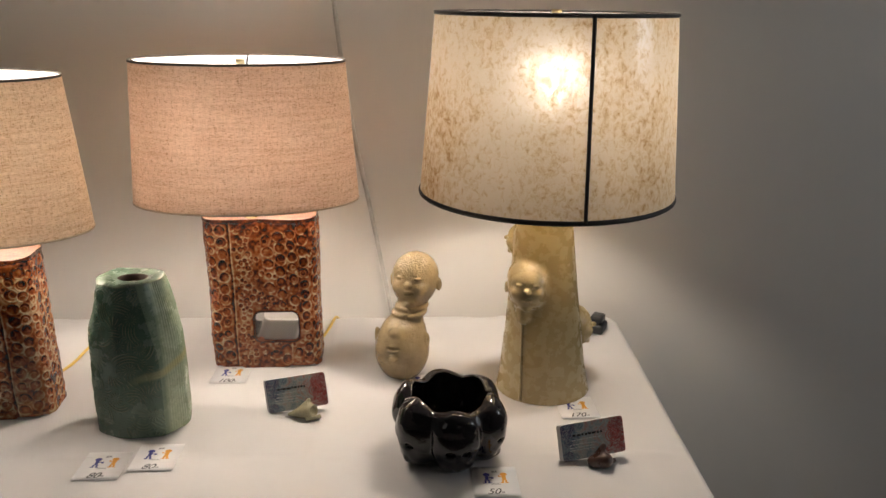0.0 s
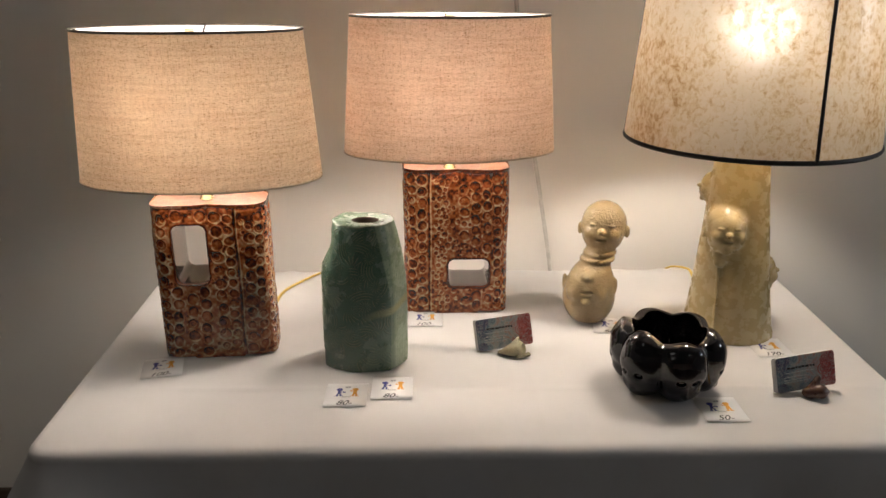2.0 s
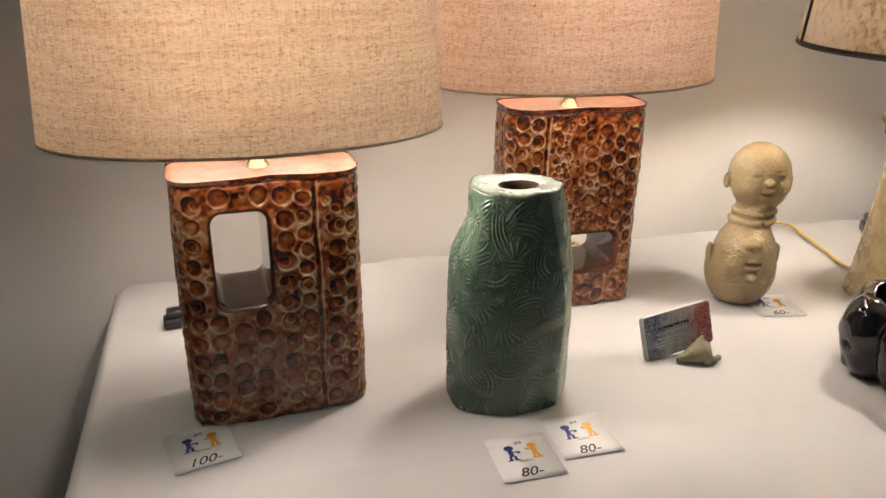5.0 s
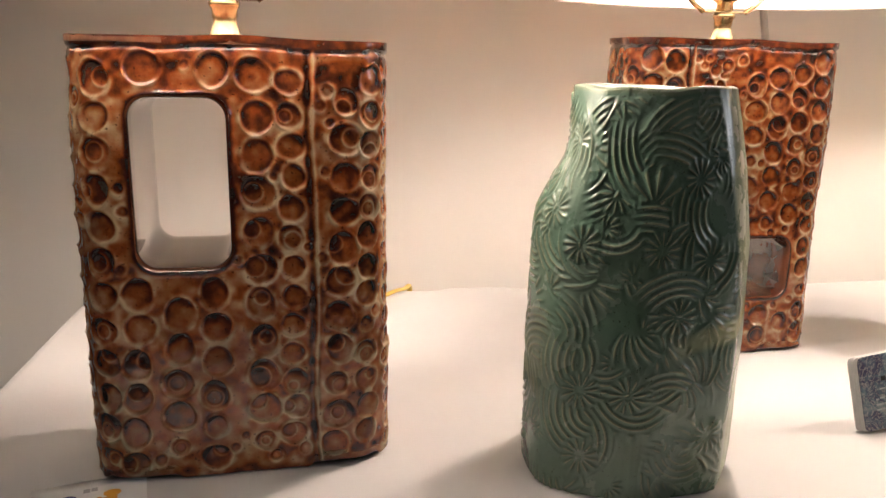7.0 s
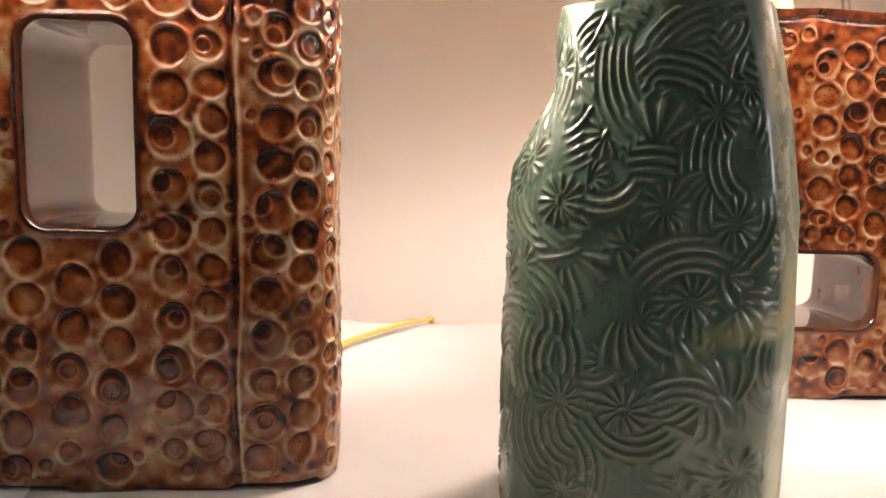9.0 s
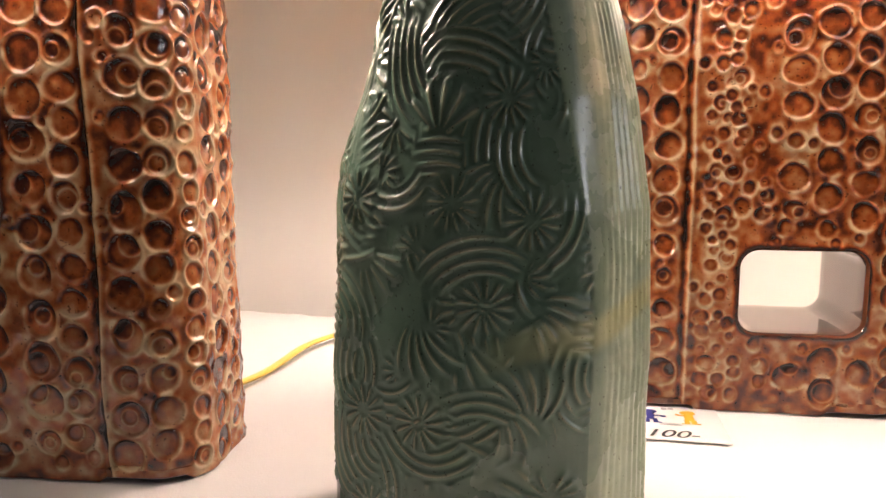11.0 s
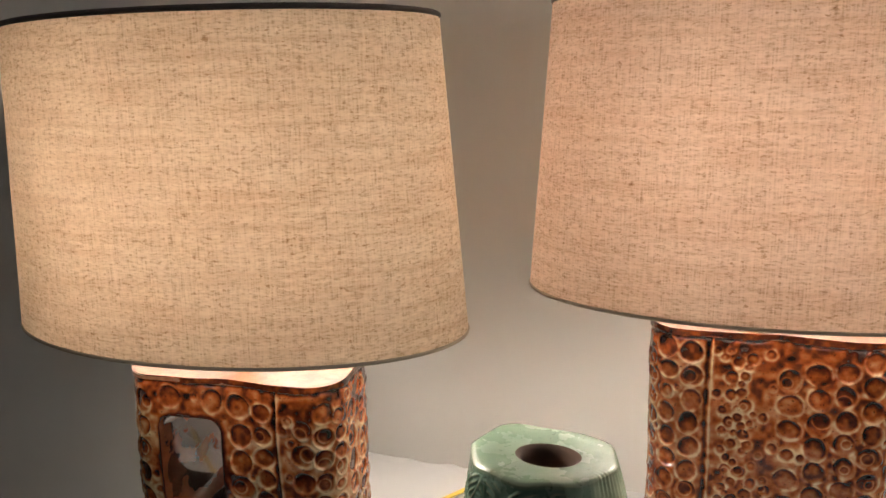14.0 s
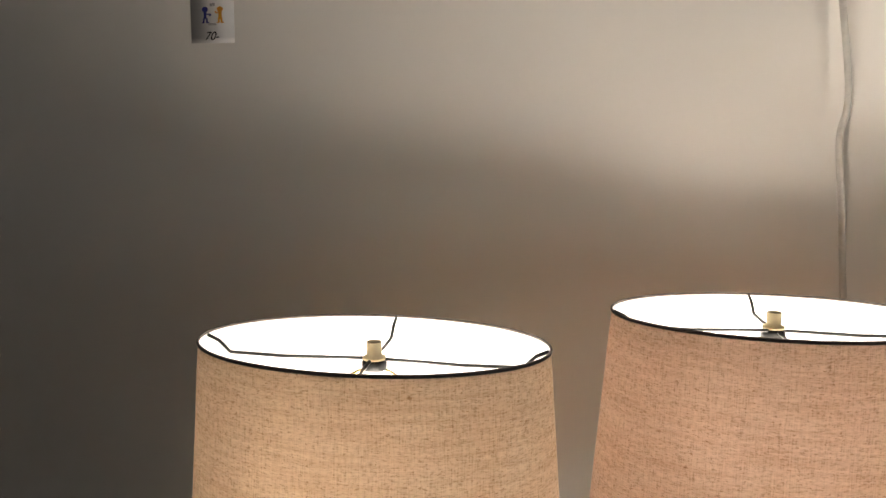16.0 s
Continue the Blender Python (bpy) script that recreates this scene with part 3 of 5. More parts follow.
    for top, low, z0, r0 in rows:
        z = 0.009 + (z0 - 0.009) % (r0 * 2.17)
        while z < height - 0.015:
            r = r0 * (rnd.uniform(0.94, 1.05) if rnd.random() < 0.88 else rnd.uniform(0.6, 0.8))
            s = low + (top - low) * z / height + rnd.uniform(-0.0012, 0.0012)
            if allowed(s, z, r):
                stamp(s, z + rnd.uniform(-0.0008, 0.0008), r)
            z += r0 * 2.17
    for x in np.linspace(seam + 0.012, hx - hw - 0.004, 4) if seam < hx - hw - 0.02 else ():       # crowded small prints beside the seam
        z = rnd.uniform(0.008, 0.016)
        while z < height - 0.016:
            r = rnd.uniform(0.0034, 0.0062)
            s = x + rnd.uniform(-0.0035, 0.0035)
            if allowed(s, z, r) and all(math.hypot((s - a + perim / 2) % perim - perim / 2, z - c) > q + r * 0.45 for a, c, q in placed):
                stamp(s, z, r)
            z += r * rnd.uniform(1.2, 2.0)
    for k in range(700):
        s, z, r = rnd.uniform(0, perim), rnd.uniform(0.008, height - 0.012), (0.0066 if k < 250 else 0.0046) * rnd.uniform(0.6, 1.0)
        if allowed(s, z, r) and all(math.hypot((s - a + perim / 2) % perim - perim / 2, z - c) > q + r * 0.8 for a, c, q in placed):
            stamp(s, z, r)
    # seam: a groove with a thin raised weld beside it
    ds = (S - seam + perim / 2) % perim - perim / 2 + 0.0012 * value_noise(Z, Z * 0, seed + 8, 0.05)
    g = np.exp(-((ds + 0.0032) / 0.0019) ** 2)
    w = np.exp(-(ds / 0.0012) ** 2)
    H += -0.0012 * g + 0.0015 * w
    R += -0.38 * g + 0.5 * w
    # smooth lip round the window
    sd = rect_distance((S + perim / 2) % perim - perim / 2, Z, hx, hz, hw, hh, 0.011)
    lip = np.exp(-((sd - 0.0012) / 0.0018) ** 2) * (np.abs((S + perim / 2) % perim - perim / 2) < 0.07)
    H = H * (1 - 0.7 * lip) + 0.0012 * lip
    R = R * (1 - 0.9 * lip) + 0.14 * 0.9 * lip
    fold = height - 0.0062 + 0.0012 * closed_noise(S, Z * 0, perim, seed + 9, 0.02)
    top = np.clip((Z - fold) / 0.0015, 0, 1)
    H = H * (1 - top) + (0.0009 + 0.0003 * patch) * top - 0.0008 * np.exp(-((Z - fold) / 0.0012) ** 2)
    R = R * (1 - top) + (0.36 + 0.14 * floor_n) * top - 0.2 * np.exp(-((Z - fold) / 0.0013) ** 2)
    return H, np.maximum(R, 0.17)


def ceramic_body(lamp, w, d, height, hole, seam, seed, columns, tone=0.0):
    n, m = 860, 420
    s, q, perim = rounded_outline(w, d, 0.026, n)
    z = np.linspace(0, height, m)
    S, Z = np.meshgrid(s, z)
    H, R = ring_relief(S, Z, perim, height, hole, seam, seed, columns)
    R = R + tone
    wob = 0.0016 * closed_noise(S, Z, perim, seed + 20, 0.06)
    foot = np.clip((np.abs((S * 2 / perim * 2) % 1 - 0.5) - 0.16) / 0.04, 0, 1)
    Zv = np.where(Z < 0.006, Z + 0.003 * (1 - foot), Z) + 0.0012 * closed_noise(S, Z * 0, perim, seed + 21, 0.05) * (Z / height)
    taper = 1 - 0.02 * (Z / height)
    px = (q[:, 0][None] * taper + q[:, 2][None] * (H + wob))
    py = (q[:, 1][None] * taper + q[:, 3][None] * (H + wob))
    hx, hz, hw, hh = hole
    flat = (np.abs(q[:, 3]) > 0.9)[None] & (np.abs(px) < w / 2 - 0.02)
    sd = np.where(flat, rect_distance(px, Zv, hx, hz, hw, hh, 0.011), 1.0)
    idx = np.arange(n * m).reshape(m, n)
    a, b = idx[:-1], np.roll(idx, -1, 1)[:-1]
    c, e = np.roll(idx, -1, 1)[1:], idx[1:]
    F = np.stack([a, b, c, e], -1).reshape(-1, 4)
    sdf = sd.reshape(-1)
    keep = (sdf[F] >= 0).any(1)
    F = F[keep]
    inside = np.zeros(n * m, bool)
    inside[F.reshape(-1)] = True
    inside &= sdf < 0
    X, Y, Zf = px.reshape(-1).copy(), py.reshape(-1), Zv.reshape(-1).copy()
    for _ in range(4):                                # pull the stair-stepped edge onto the window's outline
        e0 = 1e-4
        d0 = rect_distance(X, Zf, hx, hz, hw, hh, 0.011)
        gx = (rect_distance(X + e0, Zf, hx, hz, hw, hh, 0.011) - d0) / e0
        gz = (rect_distance(X, Zf + e0, hx, hz, hw, hh, 0.011) - d0) / e0
        X = np.where(inside, X - gx * d0, X)
        Zf = np.where(inside, Zf - gz * d0, Zf)
    used = np.unique(F)
    remap = -np.ones(n * m, int)
    remap[used] = np.arange(len(used))
    V = np.stack([X, Y, Zf], 1)[used]
    me = mesh_from("body", V, remap[F])
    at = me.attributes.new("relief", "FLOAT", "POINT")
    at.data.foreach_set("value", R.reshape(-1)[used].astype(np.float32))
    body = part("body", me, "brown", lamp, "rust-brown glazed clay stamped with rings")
    # tunnel through the window, slightly larger than the cut so that it meets it
    out = []
    for cx, cz, a0 in ((1, 1, 0), (-1, 1, 90), (-1, -1, 180), (1, -1, 270)):
        for k in range(9):
            t = radians(a0 + 90 * k / 8)
            out.append((hx + cx * (hw - 0.011) + 0.011 * math.cos(t), hz + cz * (hh - 0.011) + 0.011 * math.sin(t)))
    out = np.array(out)
    rings = []
    for y, g in ((-d / 2 - 0.0006, 1.01), (-d / 2 + 0.0006, 0.985), (-d / 2 + 0.004, 0.972), (-d / 2 + 0.014, 0.965), (d / 2 - 0.014, 0.965), (d / 2 - 0.004, 0.972), (d / 2 - 0.0006, 0.985), (d / 2 + 0.0006, 1.01)):
        rings.append(np.stack([hx + (out[:, 0] - hx) * g, np.full(len(out), y), hz + (out[:, 1] - hz) * g], 1))
    k = np.arange(len(out))
    F2 = np.concatenate([np.stack([i * len(out) + k, i * len(out) + (k + 1) % len(out), (i + 1) * len(out) + (k + 1) % len(out), (i + 1) * len(out) + k], 1) for i in range(len(rings) - 1)])
    part("window_lining", mesh_from("window_lining", np.concatenate(rings), F2), "lining", lamp, "smooth glossy brown glaze inside the opening")
    # top slab and closed bottom
    for name, zz, th, mat in (("top_slab", height - 0.0012, 0.003, "slab"), ("bottom_slab", 0.006, 0.004, "lining")):
        _, q2, _ = rounded_outline(w * 0.975, d * 0.975, 0.025, 120)
        bm = bmesh.new()
        lo = [bm.verts.new((x, y, zz - th)) for x, y in q2[:, :2]]
        hi = [bm.verts.new((x, y, zz + 0.0012 * value_noise(x, y, 4, 0.03))) for x, y in q2[:, :2]]
        bm.faces.new(lo[::-1])
        bm.faces.new(hi)
        for i in range(120):
            bm.faces.new((lo[i], lo[(i + 1) % 120], hi[(i + 1) % 120], hi[i]))
        part(name, bm, mat, lamp, "pale peach glazed top" if name == "top_slab" else "")
    return body


def fittings(lamp, base_z, top_z, bulb_mat, bulb_z, cx=0.0, cy=0.0, long=0.0):
    """Brass neck, socket, harp and finial, and the glowing bulb."""
    at = Matrix.Translation((cx, cy, 0))
    def turned(points, name, label):
        part(name, lathe([(r, base_z + z) for r, z in points], 28), "brass", lamp, label, at)
    turned([(0.0108, -0.003), (0.0108, 0.0008), (0.0098, 0.0016), (0.0080, 0.005), (0.0068, 0.009), (0.0066, 0.0115), (0.0071, 0.0130), (0.0073, 0.0170), (0.0084, 0.0185), (0.0088, 0.0200), (0.0084, 0.0215), (0.0070, 0.0222)], "neck", "flared brass neck")
    turned([(0.0060, 0.0235), (0.0068, 0.0240), (0.0066, 0.0300), (0.0085, 0.0310), (0.0135, 0.0338), (0.0160, 0.0368), (0.0166, 0.0395), (0.0172, 0.0400), (0.0172, 0.0425), (0.0166, 0.0430), (0.0168, 0.0455), (0.0176, 0.0465), (0.0176, 0.0620), (0.0165, 0.066)], "socket", "polished brass bulb socket")
    b = bulb_z
    part("bulb_base", lathe([(0.013, base_z + 0.064), (0.0128, b - 0.046 - long), (0.0132, b - 0.041 - long)], 24), "plate", lamp, "white plastic bulb base", at)
    part("bulb", lathe([(0.013, b - 0.0408 - long), (0.0150, b - 0.031 - long), (0.0235, b - 0.018 - long * 0.7), (0.029, b - 0.004), (0.03, b + 0.006), (0.026, b + 0.02), (0.015, b + 0.029), (0.004, b + 0.0315)], 24), bulb_mat, lamp, "lit warm white bulb", at)
    hz = base_z + 0.0228
    part("saddle", box(-0.0185, -0.0042, hz - 0.0006, 0.0185, 0.0042, hz + 0.0006, 0.0004), "brass", lamp, "flat brass harp saddle", at)
    h = top_z - 0.012
    for sx in (-1, 1):
        pts = smooth_path([(sx * 0.0345, 0, hz + 0.015), (sx * 0.0355, 0, hz + 0.027), (sx * 0.042, 0, hz + 0.06), (sx * 0.046, 0, (hz + h) / 2 + 0.02), (sx * 0.036, 0, h - 0.022), (sx * 0.015, 0, h - 0.003), (0, 0, h)], 70)
        part("saddle_arm", tube([(sx * 0.0180, 0, hz), (sx * 0.0265, 0, hz + 0.0060), (sx * 0.0335, 0, hz + 0.0125), (sx * 0.0345, 0, hz + 0.0160)], 0.0021, 8), "brass", lamp, "bent brass strip", at)
        part("ferrule", tube([(sx * 0.0345, 0, hz + 0.0140), (sx * 0.0355, 0, hz + 0.0290)], 0.0033, 12), "brass", lamp, "brass sleeve", at)
        part("harp_arm", tube(pts, 0.0017, 8), "brass", lamp, "thin brass harp wire", at)
    part("hub", lathe([(0.008, h - 0.002), (0.0115, h), (0.0115, h + 0.007), (0.009, h + 0.009)], 28), "wire", lamp, "dark steel shade washer", at)
    part("finial", lathe([(0.0105, h + 0.009), (0.0105, h + 0.0115), (0.0068, h + 0.0125), (0.0069, h + 0.0245), (0.0066, h + 0.0255), (0.0055, h + 0.0255), (0.0052, h + 0.0235)], 28), "finial", lamp, "short cylindrical brass finial", at)
    return h


def shade(lamp, top, bottom, zt, zb, mat, rim_mat, rim_r, hub_z, cx=0.0, cy=0.0, turn=0.0, label="", seams=(), arms=(0, 90, 180, 270)):
    n, rows = 128, 12
    V = np.concatenate([oval(bottom[0] + (top[0] - bottom[0]) * f, bottom[1] + (top[1] - bottom[1]) * f, zb + (zt - zb) * f, n) for f in np.linspace(0, 1, rows)])
    k = np.arange(n)
    F = np.concatenate([np.stack([i * n + k, i * n + (k + 1) % n, (i + 1) * n + (k + 1) % n, (i + 1) * n + k], 1) for i in range(rows - 1)])
    at = Matrix.Translation((cx, cy, 0)) @ pose(0, 0, 0, 0, 0, turn)
    sh = part("shade", mesh_from("shade", V, F), mat, lamp, label, at)
    if rim_mat == "trim":
        Vi = V.copy()
        Vi[:, 0] *= 1 - 0.0011 / top[0]
        Vi[:, 1] *= 1 - 0.0011 / top[1]
        part("lining", mesh_from("lining", Vi, F), "shade_lining", sh, "smooth white lining inside the shade")
    part("top_rim", tube(oval(top[0], top[1], zt, n), rim_r * 0.75, 8, True, 1.5), rim_mat, sh)
    part("bottom_rim", tube(oval(bottom[0], bottom[1], zb, n), rim_r * (0.5 if rim_mat == "trim" else 0.9), 8, True, 1.6), "hem" if rim_mat == "trim" else rim_mat, sh)
    arm_z = hub_z + (0.0075 if rim_mat == "trim" else 0.001)
    for a in arms:
        t = radians(a)
        ex, ey = (top[0] - 0.002) * math.cos(t), (top[1] - 0.002) * math.sin(t)
        f = 1 - 0.022 / math.hypot(ex, ey)
        pts = [(0.008 * math.cos(t), 0.008 * math.sin(t), arm_z + 0.002), (ex * f * 0.6, ey * f * 0.6, arm_z), (ex * f, ey * f, arm_z + 0.001), (ex * (f + 1) / 2, ey * (f + 1) / 2, (arm_z + zt) / 2 + 0.003), (ex, ey, zt - 0.001)]
        part("spider_arm", tube(pts, 0.0017, 6), "wire", sh, "thin black wire")
    for a in seams:
        t = radians(a)
        pts = [((bottom[0] + (top[0] - bottom[0]) * f) * math.cos(t) * 1.002, (bottom[1] + (top[1] - bottom[1]) * f) * math.sin(t) * 1.002, zb + (zt - zb) * f) for f in np.linspace(0, 1, 6)]
        part("seam_tape", tube(pts, 0.0026, 8), rim_mat, sh, "black lacing strip")
    return sh


def lamp_cord(lamp, points):
    part("cord", tube(smooth_path(points, 80), 0.0032, 8, False, 0.6), "cord", lamp, "flat gold-coloured cord")


# columns of rings on the front: x at the top, x at the foot, height of one ring, radius
A_COLUMNS = [(-0.0690, -0.0775, 0.1889, 0.0090), (-0.0445, -0.0620, 0.0916, 0.0093), (-0.0265, -0.0390, 0.0796, 0.0093), (-0.0085, -0.0172, 0.0911, 0.0092), (0.0120, 0.0120, 0.2286, 0.0096), (0.0310, 0.0285, 0.1755, 0.0078), (0.0630, 0.0510, 0.1966, 0.0094), (0.0765, 0.0705, 0.1760, 0.0080)]
B_COLUMNS = [(-0.0790, -0.0770, 0.1515, 0.0088), (-0.0605, -0.0600, 0.1837, 0.0092), (0.0112, 0.0170, 0.2068, 0.0094), (0.0320, 0.0370, 0.1939, 0.0092), (0.0515, 0.0560, 0.1796, 0.0088), (0.0705, 0.0740, 0.1700, 0.0088)]

# lamp with the tall window
A = thing("table_lamp", pose(-0.4155, -0.018, TZ, 0, 0, 4.7), "ceramic table lamp stamped with rings, tall window, oatmeal linen shade, lit", "lamp", "ring-stamped table lamps")
ceramic_body(A, 0.174, 0.086, 0.249, (-0.0282, 0.1715, 0.0250, 0.0468), 0.0425, 11, A_COLUMNS, -0.09)
hubz = fittings(A, 0.248, 0.482, "bulb", 0.410, -0.004, 0.000, 0.042)
shade(A, (0.1605, 0.100), (0.1775, 0.102), 0.495, 0.282, "linen", "trim", 0.0016, hubz, -0.006, 0.000, -3.2, "oval tapered oatmeal linen shade, glowing warm")
lamp_cord(A, [(0.03, 0.03, 0.008), (0.06, 0.12, 0.004), (0.072, 0.2, 0.004), (0.102, 0.25, 0.005), (0.15, 0.305, 0.004), (0.163, 0.331, -0.02), (0.168, 0.335, -0.2)])

# lamp with the low window
B = thing("table_lamp", pose(-0.036, 0.142, TZ, 0, 0, 1), "ring-stamped ceramic table lamp, low window, rosy linen shade, lit", "lamp", "ring-stamped table lamps")
ceramic_body(B, 0.184, 0.084, 0.262, (0.0215, 0.0755, 0.0362, 0.0260), -0.0450, 23, B_COLUMNS, -0.13)
hubz = fittings(B, 0.261, 0.496, "bulb", 0.424, -0.012, -0.020, 0.042)
shade(B, (0.159, 0.102), (0.175, 0.104), 0.509, 0.295, "linen_b", "trim", 0.0016, hubz, -0.012, -0.032, 2.6, "oval tapered rosy linen shade, glowing warm")
lamp_cord(B, [(0.05, 0.03, 0.008), (0.08, 0.06, 0.004), (0.092, 0.1, 0.004), (0.1, 0.15, 0.004), (0.104, 0.175, -0.004), (0.105, 0.181, -0.03), (0.105, 0.183, -0.2)])


# ---- baby heads as plain clay forms ----
def head_field(X, Y, Z, c, s, yaw=0.0, up=1.0, ears=True, hair=False):
    """Distance field of a smooth round head with low relief, facing -y, s times life-size of a 9 cm head."""
    a = radians(yaw)
    x, y = X - c[0], Y - c[1]
    x, y = x * math.cos(a) + y * math.sin(a), -x * math.sin(a) + y * math.cos(a)
    x, y, z = x / s, y / s, (Z - c[2]) / s * up
    f = ell(x, y, z, (0, 0.004, 0.006), (0.041, 0.043, 0.043))
    f = smin(f, ell(x, y, z, (0, -0.008, -0.016), (0.034, 0.031, 0.028)), 0.012)
    if hair:
        f = np.minimum(f, ell(x, y, z, (0, 0.0105, 0.0165), (0.0425, 0.0425, 0.0375)))
    zf = z - 0.014
    for e in (-1, 1):
        f = smin(f, ell(x, y, zf, (e * 0.0185, -0.027, -0.019), (0.0135, 0.0135, 0.0125)), 0.007)
        f = carve(f, ell(x, y, zf, (e * 0.0145, -0.0450, 0.0008), (0.0105, 0.0100, 0.0062)), 0.003)
        f = smin(f, ell(x, y, zf, (e * 0.0145, -0.0328, -0.0005), (0.0078, 0.0048, 0.0036)), 0.0012)
        f = carve(f, ell(x, y, zf, (e * 0.0145, -0.0392, -0.0022), (0.0078, 0.0035, 0.0007)), 0.0006)
        if ears:
            f = smin(f, ell(x, y, z, (e * 0.0425, 0.004, -0.006), (0.005, 0.0075, 0.0115)), 0.003)
            f = carve(f, ell(x, y, z, (e * 0.047, 0.0005, -0.006), (0.0028, 0.004, 0.0065)), 0.002)
    f = smin(f, ell(x, y, zf, (0, -0.0425, -0.0105), (0.0066, 0.0078, 0.0056)), 0.0034)
    f = smin(f, ell(x, y, zf, (0, -0.0375, -0.0225), (0.0102, 0.0062, 0.0036)), 0.0022)
    f = smin(f, ell(x, y, zf, (0, -0.036, -0.0305), (0.0085, 0.0065, 0.0036)), 0.0022)
    f = carve(f, ell(x, y, zf, (0, -0.0425, -0.0265), (0.0112, 0.0078, 0.0019)), 0.0008)
    f = smin(f, ell(x, y, z, (0, -0.030, -0.035), (0.0095, 0.0085, 0.0065)), 0.005)
    return f * s


def double_head():
    def f(X, Y, Z):
        g = head_field(X, Y, Z, (0.005, 0.027, 0.1615), 0.94)
        body = head_field(X, Y, Z, (-0.010, 0, 0.052), 1.05, 0, -1.0, False)
        for e in (-1, 1):
            body = smin(body, ell(X, Y, Z, (-0.010 + e * 0.0432, 0.002, 0.066), (0.0045, 0.0075, 0.0130)), 0.003)
            body = carve(body, ell(X, Y, Z, (-0.010 + e * 0.0479, -0.0015, 0.066), (0.0025, 0.004, 0.008)), 0.002)
        body = smin(body, ell(X, Y, Z, (-0.010, 0.003, 0.041), (0.0445, 0.043, 0.052)), 0.006)
        body = smin(body, ell(X, Y, Z, (-0.007, 0.006, 0.076), (0.037, 0.035, 0.034)), 0.008)
        body = np.maximum(body, 0.001 - Z)
        neck = capsule(X, Y, Z, (-0.008, 0.006, 0.075), (0.006, 0.024, 0.14), 0.0265, 0.0235)
        g = smin(g, neck, 0.005)
        g = smin(g, body, 0.006)
        for cx, cy, cz, big in ((0.002, 0.019, 0.1195, 0.0243), (-0.001, 0.015, 0.1095, 0.0258)):
            coll = np.hypot(np.hypot(X - cx, Y - cy) - big, Z - cz - 0.06 * (X - cx)) - 0.0043
            gap = np.hypot(X - cx - 0.004, (Z - cz) * 0.6) - 0.002 + 0 * Y
            coll = np.where(Y < 0, np.maximum(coll, -gap), coll)
            g = smin(g, coll, 0.0012)
        # pebbled glaze in low relief
        g = g + 0.00015 * np.sin(310 * X + 40 * Z) * np.sin(290 * Z + 1) * np.sin(270 * Y + 2)
        for h in ((-0.027, 0.001, 0.187), (0.034, 0.013, 0.182), (0.040, 0.019, 0.173), (-0.037, 0.011, 0.181), (0.028, -0.04, 0.02), (0.037, -0.03, 0.014), (0.034, -0.032, 0.028), (-0.02, -0.046, 0.025), (0.010, -0.001, 0.199)):
            g = np.maximum(g, 0.0019 - np.sqrt((X - h[0] - 0.005) ** 2 + (Y - h[1]) ** 2 + (Z - h[2]) ** 2))
        return g
    V, F = surface_net(f, (-0.064, -0.06, -0.004), (0.06, 0.08, 0.215), 0.0012)
    ob = part("figurine", mesh_from("figurine", V, F), "sand")
    ob.matrix_world = pose(0.204, 0.071, TZ, 0, 0, -18)
    return tagged(ob, "sand-coloured glazed clay figurine, round head on an upturned head", "figurine")


